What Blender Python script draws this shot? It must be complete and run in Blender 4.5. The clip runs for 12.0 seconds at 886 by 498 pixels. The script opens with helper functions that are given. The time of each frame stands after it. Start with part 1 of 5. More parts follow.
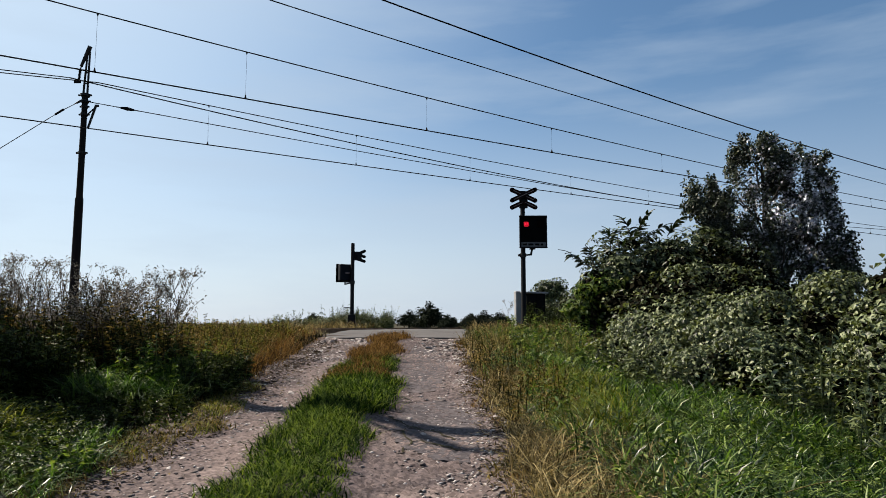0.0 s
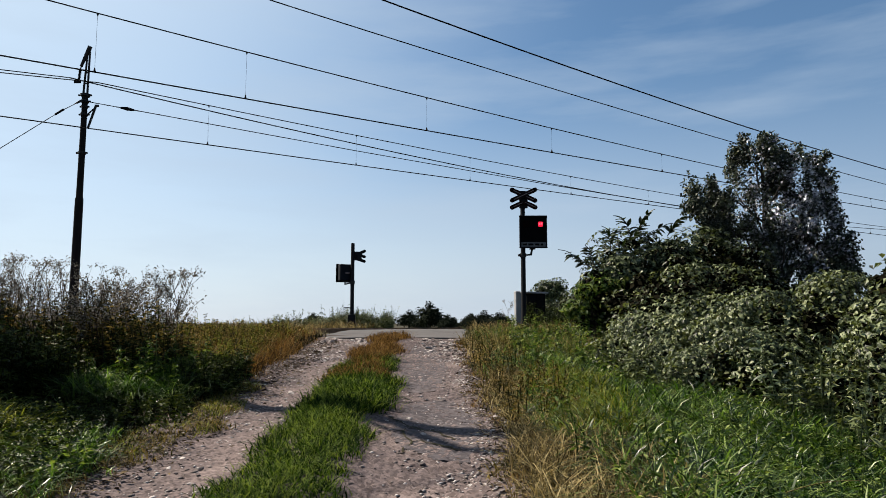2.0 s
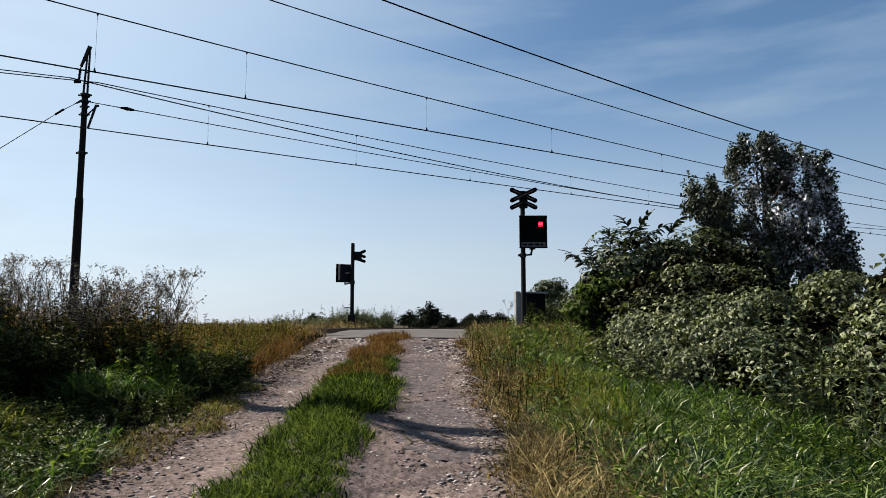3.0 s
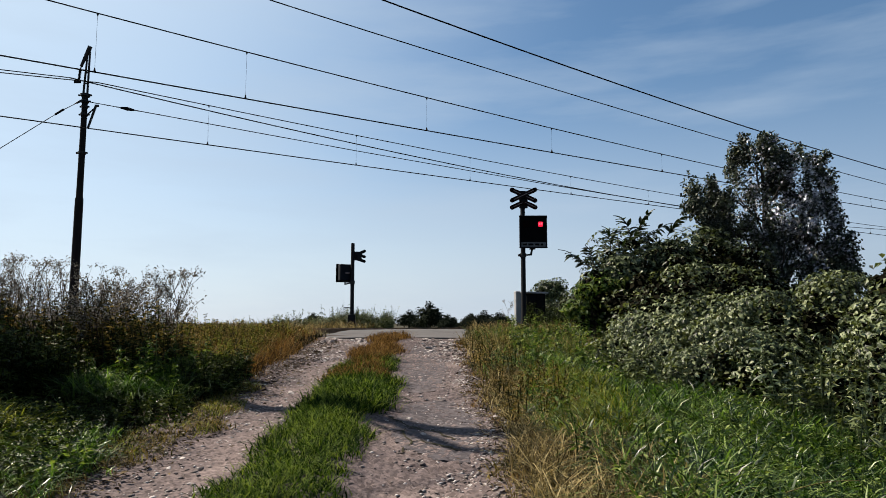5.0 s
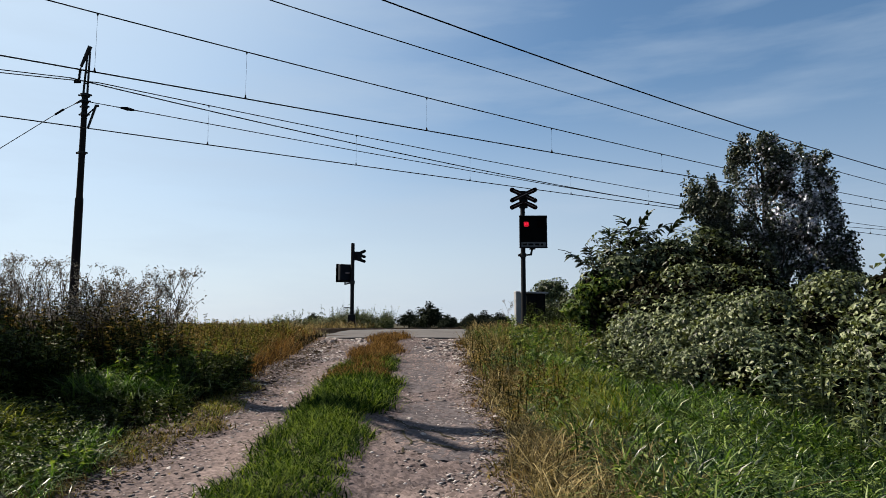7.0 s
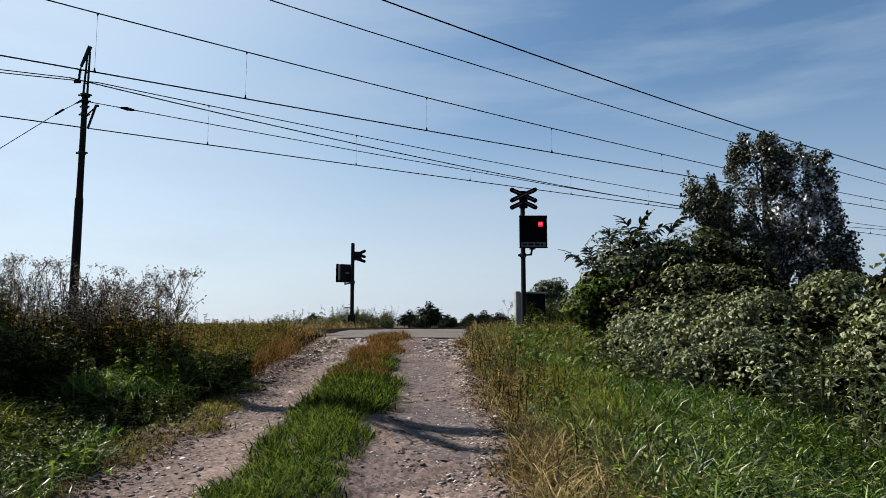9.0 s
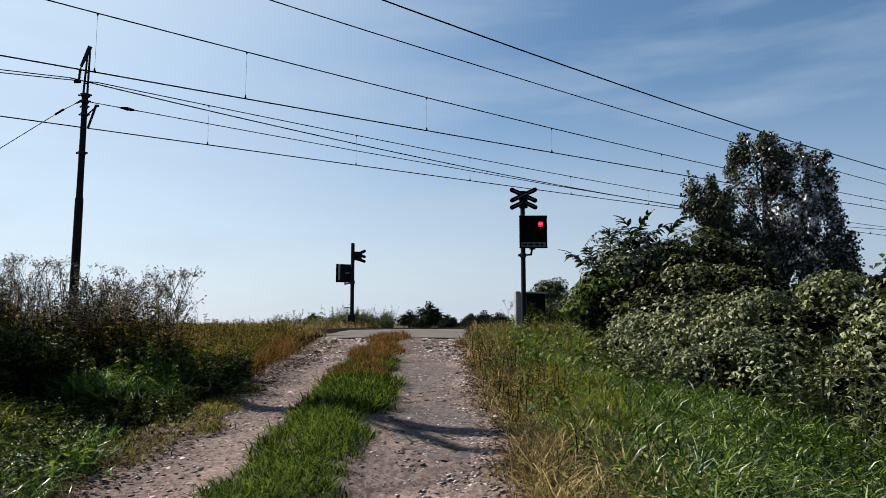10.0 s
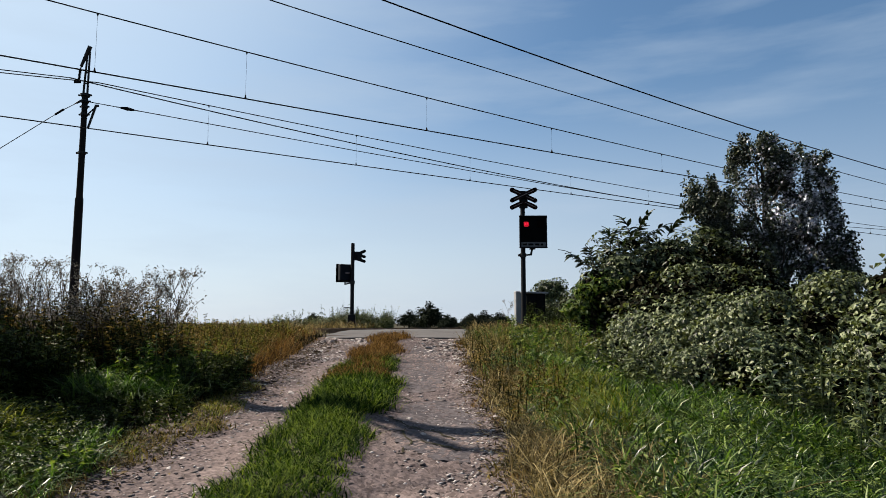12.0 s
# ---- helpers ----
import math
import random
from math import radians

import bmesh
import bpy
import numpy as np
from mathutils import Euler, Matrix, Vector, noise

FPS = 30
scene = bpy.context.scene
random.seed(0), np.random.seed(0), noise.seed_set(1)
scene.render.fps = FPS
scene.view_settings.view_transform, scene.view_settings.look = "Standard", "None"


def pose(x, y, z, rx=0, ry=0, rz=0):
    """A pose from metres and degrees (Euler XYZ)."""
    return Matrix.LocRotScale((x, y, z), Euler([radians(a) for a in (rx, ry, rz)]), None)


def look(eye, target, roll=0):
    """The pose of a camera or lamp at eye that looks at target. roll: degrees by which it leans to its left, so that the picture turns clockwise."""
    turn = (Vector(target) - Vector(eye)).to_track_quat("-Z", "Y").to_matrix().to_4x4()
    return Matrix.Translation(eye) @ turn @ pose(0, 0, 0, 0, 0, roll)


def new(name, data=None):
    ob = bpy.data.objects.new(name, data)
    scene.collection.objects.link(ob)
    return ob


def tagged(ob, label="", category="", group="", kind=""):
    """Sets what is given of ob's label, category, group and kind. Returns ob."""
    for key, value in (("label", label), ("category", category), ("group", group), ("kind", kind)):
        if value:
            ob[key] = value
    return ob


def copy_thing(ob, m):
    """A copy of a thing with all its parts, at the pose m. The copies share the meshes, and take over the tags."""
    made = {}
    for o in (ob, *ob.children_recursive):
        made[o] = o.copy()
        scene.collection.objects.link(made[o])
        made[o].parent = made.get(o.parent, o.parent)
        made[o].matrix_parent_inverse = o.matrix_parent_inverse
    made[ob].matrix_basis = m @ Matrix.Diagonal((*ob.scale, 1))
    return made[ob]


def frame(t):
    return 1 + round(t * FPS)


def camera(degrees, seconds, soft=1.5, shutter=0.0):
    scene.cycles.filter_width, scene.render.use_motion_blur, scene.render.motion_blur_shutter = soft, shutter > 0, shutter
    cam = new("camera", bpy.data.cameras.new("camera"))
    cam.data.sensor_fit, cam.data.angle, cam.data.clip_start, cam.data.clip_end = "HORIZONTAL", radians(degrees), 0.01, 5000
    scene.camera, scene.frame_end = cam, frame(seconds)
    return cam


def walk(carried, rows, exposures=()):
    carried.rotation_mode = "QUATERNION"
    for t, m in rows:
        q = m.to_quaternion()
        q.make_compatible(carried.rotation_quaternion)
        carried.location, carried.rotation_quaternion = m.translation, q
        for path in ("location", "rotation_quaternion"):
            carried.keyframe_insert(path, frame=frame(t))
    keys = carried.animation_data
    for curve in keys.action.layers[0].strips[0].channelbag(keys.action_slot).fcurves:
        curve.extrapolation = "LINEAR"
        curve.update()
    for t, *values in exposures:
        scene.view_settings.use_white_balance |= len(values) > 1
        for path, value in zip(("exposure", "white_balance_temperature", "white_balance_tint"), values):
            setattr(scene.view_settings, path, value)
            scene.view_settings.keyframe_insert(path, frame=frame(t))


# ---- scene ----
cam = camera(65.9, 12.0, soft=0.8)
EYE = (0.0, 0.0, 1.55)
VIEW = pose(*EYE, 90 + 6.18, 0, 0)
walk(cam, [(0.0, VIEW), (12.0, VIEW)])

# ---- light ----
SUN_ELEV, SUN_AZ = radians(43), radians(-63.2)   # azimuth from +y towards +x
world = bpy.data.worlds.new("sky")
scene.world = world
world.use_nodes = True
wt = world.node_tree
wt.nodes.clear()


def wn(kind, **kw):
    n = wt.nodes.new(kind)
    for k, v in kw.items():
        n.inputs[k].default_value = v
    return n


sky = wt.nodes.new("ShaderNodeTexSky")
sky.sky_type = "NISHITA"
sky.sun_disc = False
sky.sun_elevation, sky.sun_rotation = SUN_ELEV, SUN_AZ
sky.altitude, sky.air_density, sky.dust_density, sky.ozone_density = 200, 1.0, 0.8, 2.2
w_out = wt.nodes.new("ShaderNodeOutputWorld")
w_bg = wn("ShaderNodeBackground", Strength=0.046)
# thin cirrus: streaky noise over the sky's directions
w_co = wt.nodes.new("ShaderNodeTexCoord")
w_map = wt.nodes.new("ShaderNodeMapping")
w_map.inputs["Rotation"].default_value = (0.0, radians(-14), radians(20))
w_map.inputs["Scale"].default_value = (1.6, 1.6, 9.0)
w_noise = wn("ShaderNodeTexNoise", Scale=1.6, Detail=6.0, Roughness=0.55)
w_ramp = wt.nodes.new("ShaderNodeMapRange")
w_ramp.inputs["From Min"].default_value, w_ramp.inputs["From Max"].default_value = 0.45, 0.75
w_ramp.inputs["To Max"].default_value = 0.42
w_mix = wt.nodes.new("ShaderNodeMixRGB")
w_mix.inputs[2].default_value = (4.6, 5.6, 6.8, 1)
# pale summer haze towards the horizon
w_sep = wt.nodes.new("ShaderNodeSeparateXYZ")
w_haze = wt.nodes.new("ShaderNodeMapRange")
w_haze.interpolation_type = "SMOOTHSTEP"
for k, v in (("From Min", -0.02), ("From Max", 0.38), ("To Min", 0.82), ("To Max", 0.0)):
    w_haze.inputs[k].default_value = v
w_pale = wt.nodes.new("ShaderNodeMixRGB")
w_blue = wt.nodes.new("ShaderNodeMixRGB")      # the clear air's blue, a little less violet
w_blue.blend_type = "MULTIPLY"
w_blue.inputs[0].default_value = 1.0
w_blue.inputs[2].default_value = (0.80, 0.98, 1.04, 1)
wt.links.new(sky.outputs[0], w_blue.inputs[1])
w_side = wt.nodes.new("ShaderNodeMapRange")     # the haze is brighter towards the sun
w_side.interpolation_type = "SMOOTHSTEP"
w_side.inputs["From Min"].default_value, w_side.inputs["From Max"].default_value = -1.0, 1.12
w_level = wt.nodes.new("ShaderNodeVectorMath")
w_level.operation = "DOT_PRODUCT"
w_level.inputs[1].default_value = (math.sin(SUN_AZ), math.cos(SUN_AZ), 0.0)
w_tone = wt.nodes.new("ShaderNodeMixRGB")
w_tone.inputs[1].default_value, w_tone.inputs[2].default_value = (2.0, 2.7, 4.1, 1), (7.1, 7.7, 8.6, 1)
wt.links.new(w_co.outputs["Generated"], w_level.inputs[0])
wt.links.new(w_level.outputs["Value"], w_side.inputs[0])
wt.links.new(w_side.outputs[0], w_tone.inputs[0])
wt.links.new(w_tone.outputs[0], w_pale.inputs[2])
# bright veil of thin cloud round the sun
w_dot = wt.nodes.new("ShaderNodeVectorMath")
w_dot.operation = "DOT_PRODUCT"
w_dot.inputs[1].default_value = (math.sin(SUN_AZ) * math.cos(SUN_ELEV), math.cos(SUN_AZ) * math.cos(SUN_ELEV), math.sin(SUN_ELEV))
w_near = wt.nodes.new("ShaderNodeMapRange")
w_near.interpolation_type = "SMOOTHSTEP"
for k, v in (("From Min", 0.42), ("From Max", 1.0), ("To Min", 0.0), ("To Max", 0.9)):
    w_near.inputs[k].default_value = v
w_veil = wt.nodes.new("ShaderNodeMixRGB")
w_veil.inputs[2].default_value = (6.5, 7.75, 9.0, 1)
for a, b in ((w_co.outputs["Generated"], w_dot.inputs[0]), (w_dot.outputs["Value"], w_near.inputs[0]), (w_near.outputs[0], w_veil.inputs[0]), (w_pale.outputs[0], w_veil.inputs[1])):
    wt.links.new(a, b)
for a, b in ((w_co.outputs["Generated"], w_sep.inputs[0]), (w_sep.outputs[2], w_haze.inputs[0]), (w_haze.outputs[0], w_pale.inputs[0]), (w_blue.outputs[0], w_pale.inputs[1])):
    wt.links.new(a, b)
for a, b in ((w_co.outputs["Generated"], w_map.inputs[0]), (w_map.outputs[0], w_noise.inputs["Vector"]), (w_noise.outputs[0], w_ramp.inputs[0]),
             (w_ramp.outputs[0], w_mix.inputs[0]), (w_veil.outputs[0], w_mix.inputs[1]), (w_mix.outputs[0], w_bg.inputs[0]), (w_bg.outputs[0], w_out.inputs[0])):
    wt.links.new(a, b)
sun = new("sun", bpy.data.lights.new("sun", "SUN"))
sun.data.energy, sun.data.angle, sun.data.color = 5.0, radians(0.45), (1.0, 0.885, 0.745)
TO_SUN = Vector((math.sin(SUN_AZ) * math.cos(SUN_ELEV), math.cos(SUN_AZ) * math.cos(SUN_ELEV), math.sin(SUN_ELEV)))
sun.matrix_world = look(TO_SUN * 50, (0, 0, 0))
scene.view_settings.exposure = 1.28

# ---- plan ----
TRACK_X, TRACK_Y = 0.844, 0.536     # the railway's direction
NORM_X, NORM_Y = -0.536, 0.844      # across it, away from the camera


def at_track(s, n, z=0.0):
    """A point s metres along the railway, n metres across it."""
    return Vector((s * TRACK_X + n * NORM_X, s * TRACK_Y + n * NORM_Y, z))


def smooth(a, b, x):
    t = np.clip((x - a) / (b - a), 0, 1)
    return t * t * (3 - 2 * t)


def lumps(x, y, k=1.0):
    return (np.sin(1.7 * k * x + 0.6 * np.sin(1.1 * k * y)) * np.sin(1.3 * k * y + 1.9) + 0.5 * np.sin(3.7 * k * x + 2.0 + y * k) * np.sin(4.1 * k * y + 0.7)) / 1.5


def height(x, y):
    """The lie of the land: a ramp up to the railway, its level bed, and the fields beyond."""
    x, y = np.asarray(x, float), np.asarray(y, float)
    n = NORM_X * x + NORM_Y * y
    side = smooth(1.8, 8.0, np.abs(x + 0.95))
    climb = y - side * 0.635 * x
    z = 0.14 + 0.075 * np.clip(climb, 1.2, 14.4)
    z = z - (z - 0.05) * smooth(25.5, 31.0, n)
    z = z + (0.22 - z) * smooth(20, 60, -n)
    off = smooth(1.45, 2.1, np.abs(x + 0.95))
    z = z + 0.05 * lumps(x, y) * off * (1 - smooth(60, 120, np.abs(n)))
    return z


def road_height(x, y):
    """Two worn ruts with a crown between them."""
    z = height(x, y)
    z = z + 0.045 * np.exp(-((x + 0.97) / 0.36) ** 2) - 0.03 * np.exp(-((x + 1.9) / 0.35) ** 2) - 0.03 * np.exp(-((x - 0.05) / 0.38) ** 2)
    return z + 0.010 * lumps(x, y, 2.3) + 0.006 * lumps(x + 3, y, 6.1)


# ---- materials ----
def mat(name, cols, scale=8.0, rough=0.8, bump=0.3, fine=60.0, metal=0.0, island=0.0, through_light=0.0, spec=0.3, big=0.7, obj_random=0.0, bump_dist=0.01, cells=0.0, tint=(1.25, 1.3, 0.55)):
    """Colours blended by noise at two scales, with relief; island: how far each loose piece differs; through_light: share of translucency."""
    m = bpy.data.materials.new(name)
    m.use_nodes = True
    t = m.node_tree
    t.nodes.clear()
    out = t.nodes.new("ShaderNodeOutputMaterial")
    p = t.nodes.new("ShaderNodeBsdfPrincipled")
    p.inputs["Roughness"].default_value, p.inputs["Metallic"].default_value, p.inputs["Specular IOR Level"].default_value = rough, metal, spec
    geo = t.nodes.new("ShaderNodeNewGeometry")
    n1 = t.nodes.new("ShaderNodeTexNoise")
    n2 = t.nodes.new("ShaderNodeTexNoise")
    n1.inputs["Scale"].default_value, n1.inputs["Detail"].default_value = scale, 4
    n2.inputs["Scale"].default_value, n2.inputs["Detail"].default_value = fine, 3
    for n in (n1, n2):
        t.links.new(geo.outputs["Position"], n.inputs["Vector"])
    total = t.nodes.new("ShaderNodeMath")
    total.operation = "MULTIPLY_ADD"
    total.inputs[1].default_value = big
    t.links.new(n1.outputs[0], total.inputs[0])
    low = t.nodes.new("ShaderNodeMath")
    low.operation = "MULTIPLY"
    low.inputs[1].default_value = 1 - big
    t.links.new(n2.outputs[0], low.inputs[0])
    t.links.new(low.outputs[0], total.inputs[2])
    fac = total.outputs[0]
    if island or obj_random:
        rnd = geo.outputs["Random Per Island"]
        if obj_random:
            rnd = t.nodes.new("ShaderNodeObjectInfo").outputs["Random"]
        mx = t.nodes.new("ShaderNodeMath")
        mx.operation = "MULTIPLY_ADD"
        mx.inputs[1].default_value = (island or obj_random) * 0.6
        off = t.nodes.new("ShaderNodeMath")
        off.operation = "ADD"
        off.inputs[1].default_value = -(island or obj_random) * 0.3
        t.links.new(rnd, mx.inputs[0])
        t.links.new(fac, off.inputs[0])
        t.links.new(off.outputs[0], mx.inputs[2])
        fac = mx.outputs[0]
    ramp = t.nodes.new("ShaderNodeValToRGB")
    els = ramp.color_ramp.elements
    while len(els) < len(cols):
        els.new(0.5)
    for i, c in enumerate(cols):
        els[i].position = 0.25 + 0.5 * i / max(1, len(cols) - 1)
        els[i].color = (*c, 1)
    t.links.new(fac, ramp.inputs[0])
    t.links.new(ramp.outputs[0], p.inputs["Base Color"])
    if cells:     # bedded gravel: each small stone with its own tone
        vor = t.nodes.new("ShaderNodeTexVoronoi")
        vor.inputs["Scale"].default_value = cells
        t.links.new(geo.outputs["Position"], vor.inputs["Vector"])
        sep = t.nodes.new("ShaderNodeSeparateColor")
        t.links.new(vor.outputs["Color"], sep.inputs[0])
        tone = t.nodes.new("ShaderNodeMapRange")
        for k, v in (("To Min", 0.62), ("To Max", 1.45)):
            tone.inputs[k].default_value = v
        t.links.new(sep.outputs[0], tone.inputs[0])
        mul = t.nodes.new("ShaderNodeMixRGB")
        mul.blend_type = "MULTIPLY"
        mul.inputs[0].default_value = 1.0
        t.links.new(ramp.outputs[0], mul.inputs[1])
        t.links.new(tone.outputs[0], mul.inputs[2])
        t.links.new(mul.outputs[0], p.inputs["Base Color"])
    if bump:
        b = t.nodes.new("ShaderNodeBump")
        b.inputs["Strength"].default_value, b.inputs["Distance"].default_value = bump, bump_dist
        t.links.new(total.outputs[0], b.inputs["Height"])
        t.links.new(b.outputs[0], p.inputs["Normal"])
    shader = p.outputs[0]
    if through_light:
        tr = t.nodes.new("ShaderNodeBsdfTranslucent")
        warm = t.nodes.new("ShaderNodeMixRGB")
        warm.blend_type = "MULTIPLY"
        warm.inputs[0].default_value = 1.0
        warm.inputs[2].default_value = (*tint, 1)
        t.links.new(ramp.outputs[0], warm.inputs[1])
        t.links.new(warm.outputs[0], tr.inputs[0])
        mix = t.nodes.new("ShaderNodeMixShader")
        mix.inputs[0].default_value = through_light
        t.links.new(shader, mix.inputs[1])
        t.links.new(tr.outputs[0], mix.inputs[2])
        shader = mix.outputs[0]
    t.links.new(shader, out.inputs[0])
    return m


def glow(name, col, strength):
    m = bpy.data.materials.new(name)
    m.use_nodes = True
    p = m.node_tree.nodes["Principled BSDF"]
    p.inputs["Base Color"].default_value = (*[c * 0.3 for c in col], 1)
    p.inputs["Emission Color"].default_value = (*col, 1)
    p.inputs["Emission Strength"].default_value = strength
    return m


M_SOIL = mat("soil", [(0.012, 0.0096, 0.0054), (0.03, 0.0252, 0.0132), (0.021, 0.027, 0.009)], 2.0, 0.95, 0.6, 30, spec=0.1)
M_ROAD = mat("gravel_track", [(0.036, 0.033, 0.038), (0.064, 0.052, 0.053), (0.112, 0.088, 0.083), (0.18, 0.147, 0.138)], 1.1, 0.95, 0.8, 38, big=0.6, bump_dist=0.02, spec=0.05, cells=38)
M_PATCH = mat("old_asphalt_patch", [(0.038, 0.035, 0.039), (0.06, 0.053, 0.056), (0.09, 0.078, 0.078)], 3.0, 0.95, 0.8, 60, spec=0.06, cells=30)
M_STONE = mat("stone", [(0.08, 0.068, 0.066), (0.15, 0.128, 0.122), (0.36, 0.33, 0.31)], 9, 0.9, 0.4, 90, obj_random=1.0, spec=0.08)
M_PEBBLE = mat("pebble", [(0.07, 0.060, 0.057), (0.15, 0.128, 0.121), (0.36, 0.335, 0.32)], 9, 0.9, 0.3, 90, island=1.0, spec=0.08)
M_ASPHALT = mat("asphalt", [(0.05, 0.047, 0.047), (0.072, 0.067, 0.065), (0.09, 0.085, 0.082)], 1.5, 0.9, 0.5, 120, spec=0.12)
M_BALLAST = mat("ballast", [(0.10, 0.08, 0.065), (0.2, 0.17, 0.14)], 6, 0.95, 1.0, 25)
M_RAIL = mat("rail_steel", [(0.10, 0.06, 0.04), (0.20, 0.14, 0.10)], 12, 0.6, 0.2, 90, metal=0.6)
M_POLE = mat("dark_paint", [(0.004, 0.0045, 0.006), (0.008, 0.009, 0.012)], 6, 0.7, 0.15, 80, spec=0.12)
M_CONCRETE = mat("dark_concrete", [(0.009, 0.008, 0.008), (0.02, 0.018, 0.017)], 3, 0.95, 0.4, 70, spec=0.06)
M_GREY = mat("grey_cabinet", [(0.20, 0.205, 0.21), (0.28, 0.285, 0.29)], 3, 0.8, 0.2, 60, spec=0.1)
M_POST = mat("pale_concrete", [(0.19, 0.195, 0.20), (0.27, 0.275, 0.28)], 5, 0.85, 0.2, 60, spec=0.1)
M_STEEL = mat("dark_weathered_steel", [(0.012, 0.012, 0.013), (0.028, 0.027, 0.027)], 10, 0.7, 0.2, 70, spec=0.15)
M_WIRE = mat("copper_wire", [(0.004, 0.0045, 0.006), (0.007, 0.0075, 0.009)], 10, 0.8, 0.0, 70, spec=0.08)
M_BLACK = mat("black_plate", [(0.002, 0.002, 0.0022), (0.004, 0.004, 0.0044)], 5, 0.9, 0.1, 80, spec=0.03)
M_RED_EDGE = mat("dark_red_paint", [(0.010, 0.005, 0.005), (0.018, 0.009, 0.009)], 8, 0.8, 0.1, 90, spec=0.06)
M_PALE = mat("weathered_white_paint", [(0.13, 0.10, 0.10), (0.2, 0.16, 0.16)], 8, 0.8, 0.1, 90, spec=0.1)
M_PLATE = mat("grey_plate", [(0.07, 0.07, 0.072), (0.16, 0.16, 0.165)], 45, 0.8, 0.1, 90, spec=0.05)
M_LAMP = glow("red_lamp_lit", (1.0, 0.008, 0.045), 0.42)
M_LAMP_CORE = glow("red_lamp_core", (1.0, 0.10, 0.16), 0.62)
M_LAMP_DIM = glow("red_lamp_weaker", (1.0, 0.008, 0.03), 0.19)
M_DARK_LENS = mat("dark_red_lens", [(0.004, 0.002, 0.002), (0.005, 0.0025, 0.0025)], 8, 0.95, 0.0, 60, spec=0.02)
M_BARK = mat("bark", [(0.021, 0.0168, 0.012), (0.054, 0.045, 0.036)], 14, 0.95, 0.8, 60)
M_STALK = mat("dry_stalk", [(0.022, 0.018, 0.012), (0.06, 0.048, 0.033)], 6, 0.9, 0.1, 80, island=0.6, through_light=0.1, spec=0.05)
M_SEED = mat("seed_fluff", [(0.05, 0.044, 0.036), (0.20, 0.185, 0.165)], 6, 0.9, 0.0, 80, island=1.0, through_light=0.3, spec=0.05, tint=(1.0, 0.97, 0.92))
M_GRASS = mat("green_grass", [(0.005, 0.014, 0.002), (0.018, 0.044, 0.005), (0.036, 0.072, 0.009), (0.15, 0.20, 0.05)], 1.1, 0.4, 0.0, 30, island=1.2, through_light=0.32, spec=0.35, tint=(1.0, 1.3, 0.45))
M_SHORT = mat("short_grass", [(0.003, 0.009, 0.001), (0.009, 0.023, 0.002), (0.027, 0.055, 0.006), (0.13, 0.17, 0.036)], 1.4, 0.75, 0.0, 30, island=1.1, through_light=0.36, spec=0.05)
M_YELLOW = mat("yellow_green_grass", [(0.02, 0.028, 0.004), (0.075, 0.088, 0.011), (0.18, 0.18, 0.045)], 1.1, 0.6, 0.0, 30, island=1.0, through_light=0.38, spec=0.12)
M_STRAW = mat("dry_grass", [(0.03, 0.025, 0.010), (0.075, 0.060, 0.024), (0.17, 0.132, 0.055), (0.37, 0.305, 0.155)], 1.2, 0.8, 0.0, 30, island=1.1, through_light=0.25, spec=0.1, tint=(1.1, 1.0, 0.75))
M_RUST = mat("russet_grass", [(0.018, 0.012, 0.004), (0.060, 0.034, 0.010), (0.13, 0.078, 0.022), (0.22, 0.15, 0.055)], 1.0, 0.85, 0.0, 30, island=1.1, through_light=0.28, spec=0.08, tint=(1.25, 1.0, 0.6))
M_OLIVE = mat("drying_weed_leaves", [(0.012, 0.013, 0.003), (0.045, 0.041, 0.011), (0.10, 0.078, 0.024), (0.19, 0.145, 0.052)], 1.3, 0.65, 0.0, 30, island=1.1, through_light=0.28, spec=0.08, tint=(1.15, 1.05, 0.65))
M_WEED = mat("weed_leaves", [(0.005, 0.009, 0.002), (0.022, 0.034, 0.007), (0.075, 0.092, 0.024)], 1.3, 0.6, 0.0, 30, island=0.9, through_light=0.15, spec=0.08)
M_BRAMBLE = mat("bramble_leaves", [(0.012, 0.017, 0.007), (0.036, 0.048, 0.018), (0.090, 0.113, 0.052), (0.185, 0.205, 0.11)], 2.6, 0.45, 0.0, 30, island=0.95, through_light=0.15, spec=0.2)
M_NETTLE = mat("nettle_leaves", [(0.008, 0.020, 0.003), (0.026, 0.055, 0.009), (0.06, 0.10, 0.02), (0.15, 0.185, 0.055)], 0.9, 0.5, 0.0, 30, island=1.1, through_light=0.32, spec=0.15)
M_ELDER = mat("elder_leaves", [(0.004, 0.008, 0.002), (0.014, 0.024, 0.006), (0.036, 0.050, 0.017), (0.13, 0.15, 0.08)], 0.9, 0.48, 0.0, 30, island=1.15, through_light=0.14, spec=0.2)
M_POPLAR = mat("poplar_leaves", [(0.007, 0.010, 0.007), (0.016, 0.021, 0.013), (0.085, 0.10, 0.065)], 0.8, 0.5, 0.0, 30, island=1.2, through_light=0.08, spec=0.2)
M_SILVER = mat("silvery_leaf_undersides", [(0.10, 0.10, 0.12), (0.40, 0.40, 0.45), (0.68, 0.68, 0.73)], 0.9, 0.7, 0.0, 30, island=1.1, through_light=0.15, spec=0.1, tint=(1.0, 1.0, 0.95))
M_DOCK = mat("glossy_weed_leaves", [(0.008, 0.014, 0.004), (0.022, 0.036, 0.010), (0.07, 0.09, 0.03), (0.15, 0.17, 0.07)], 1.5, 0.38, 0.0, 30, island=0.9, through_light=0.18, spec=0.45)
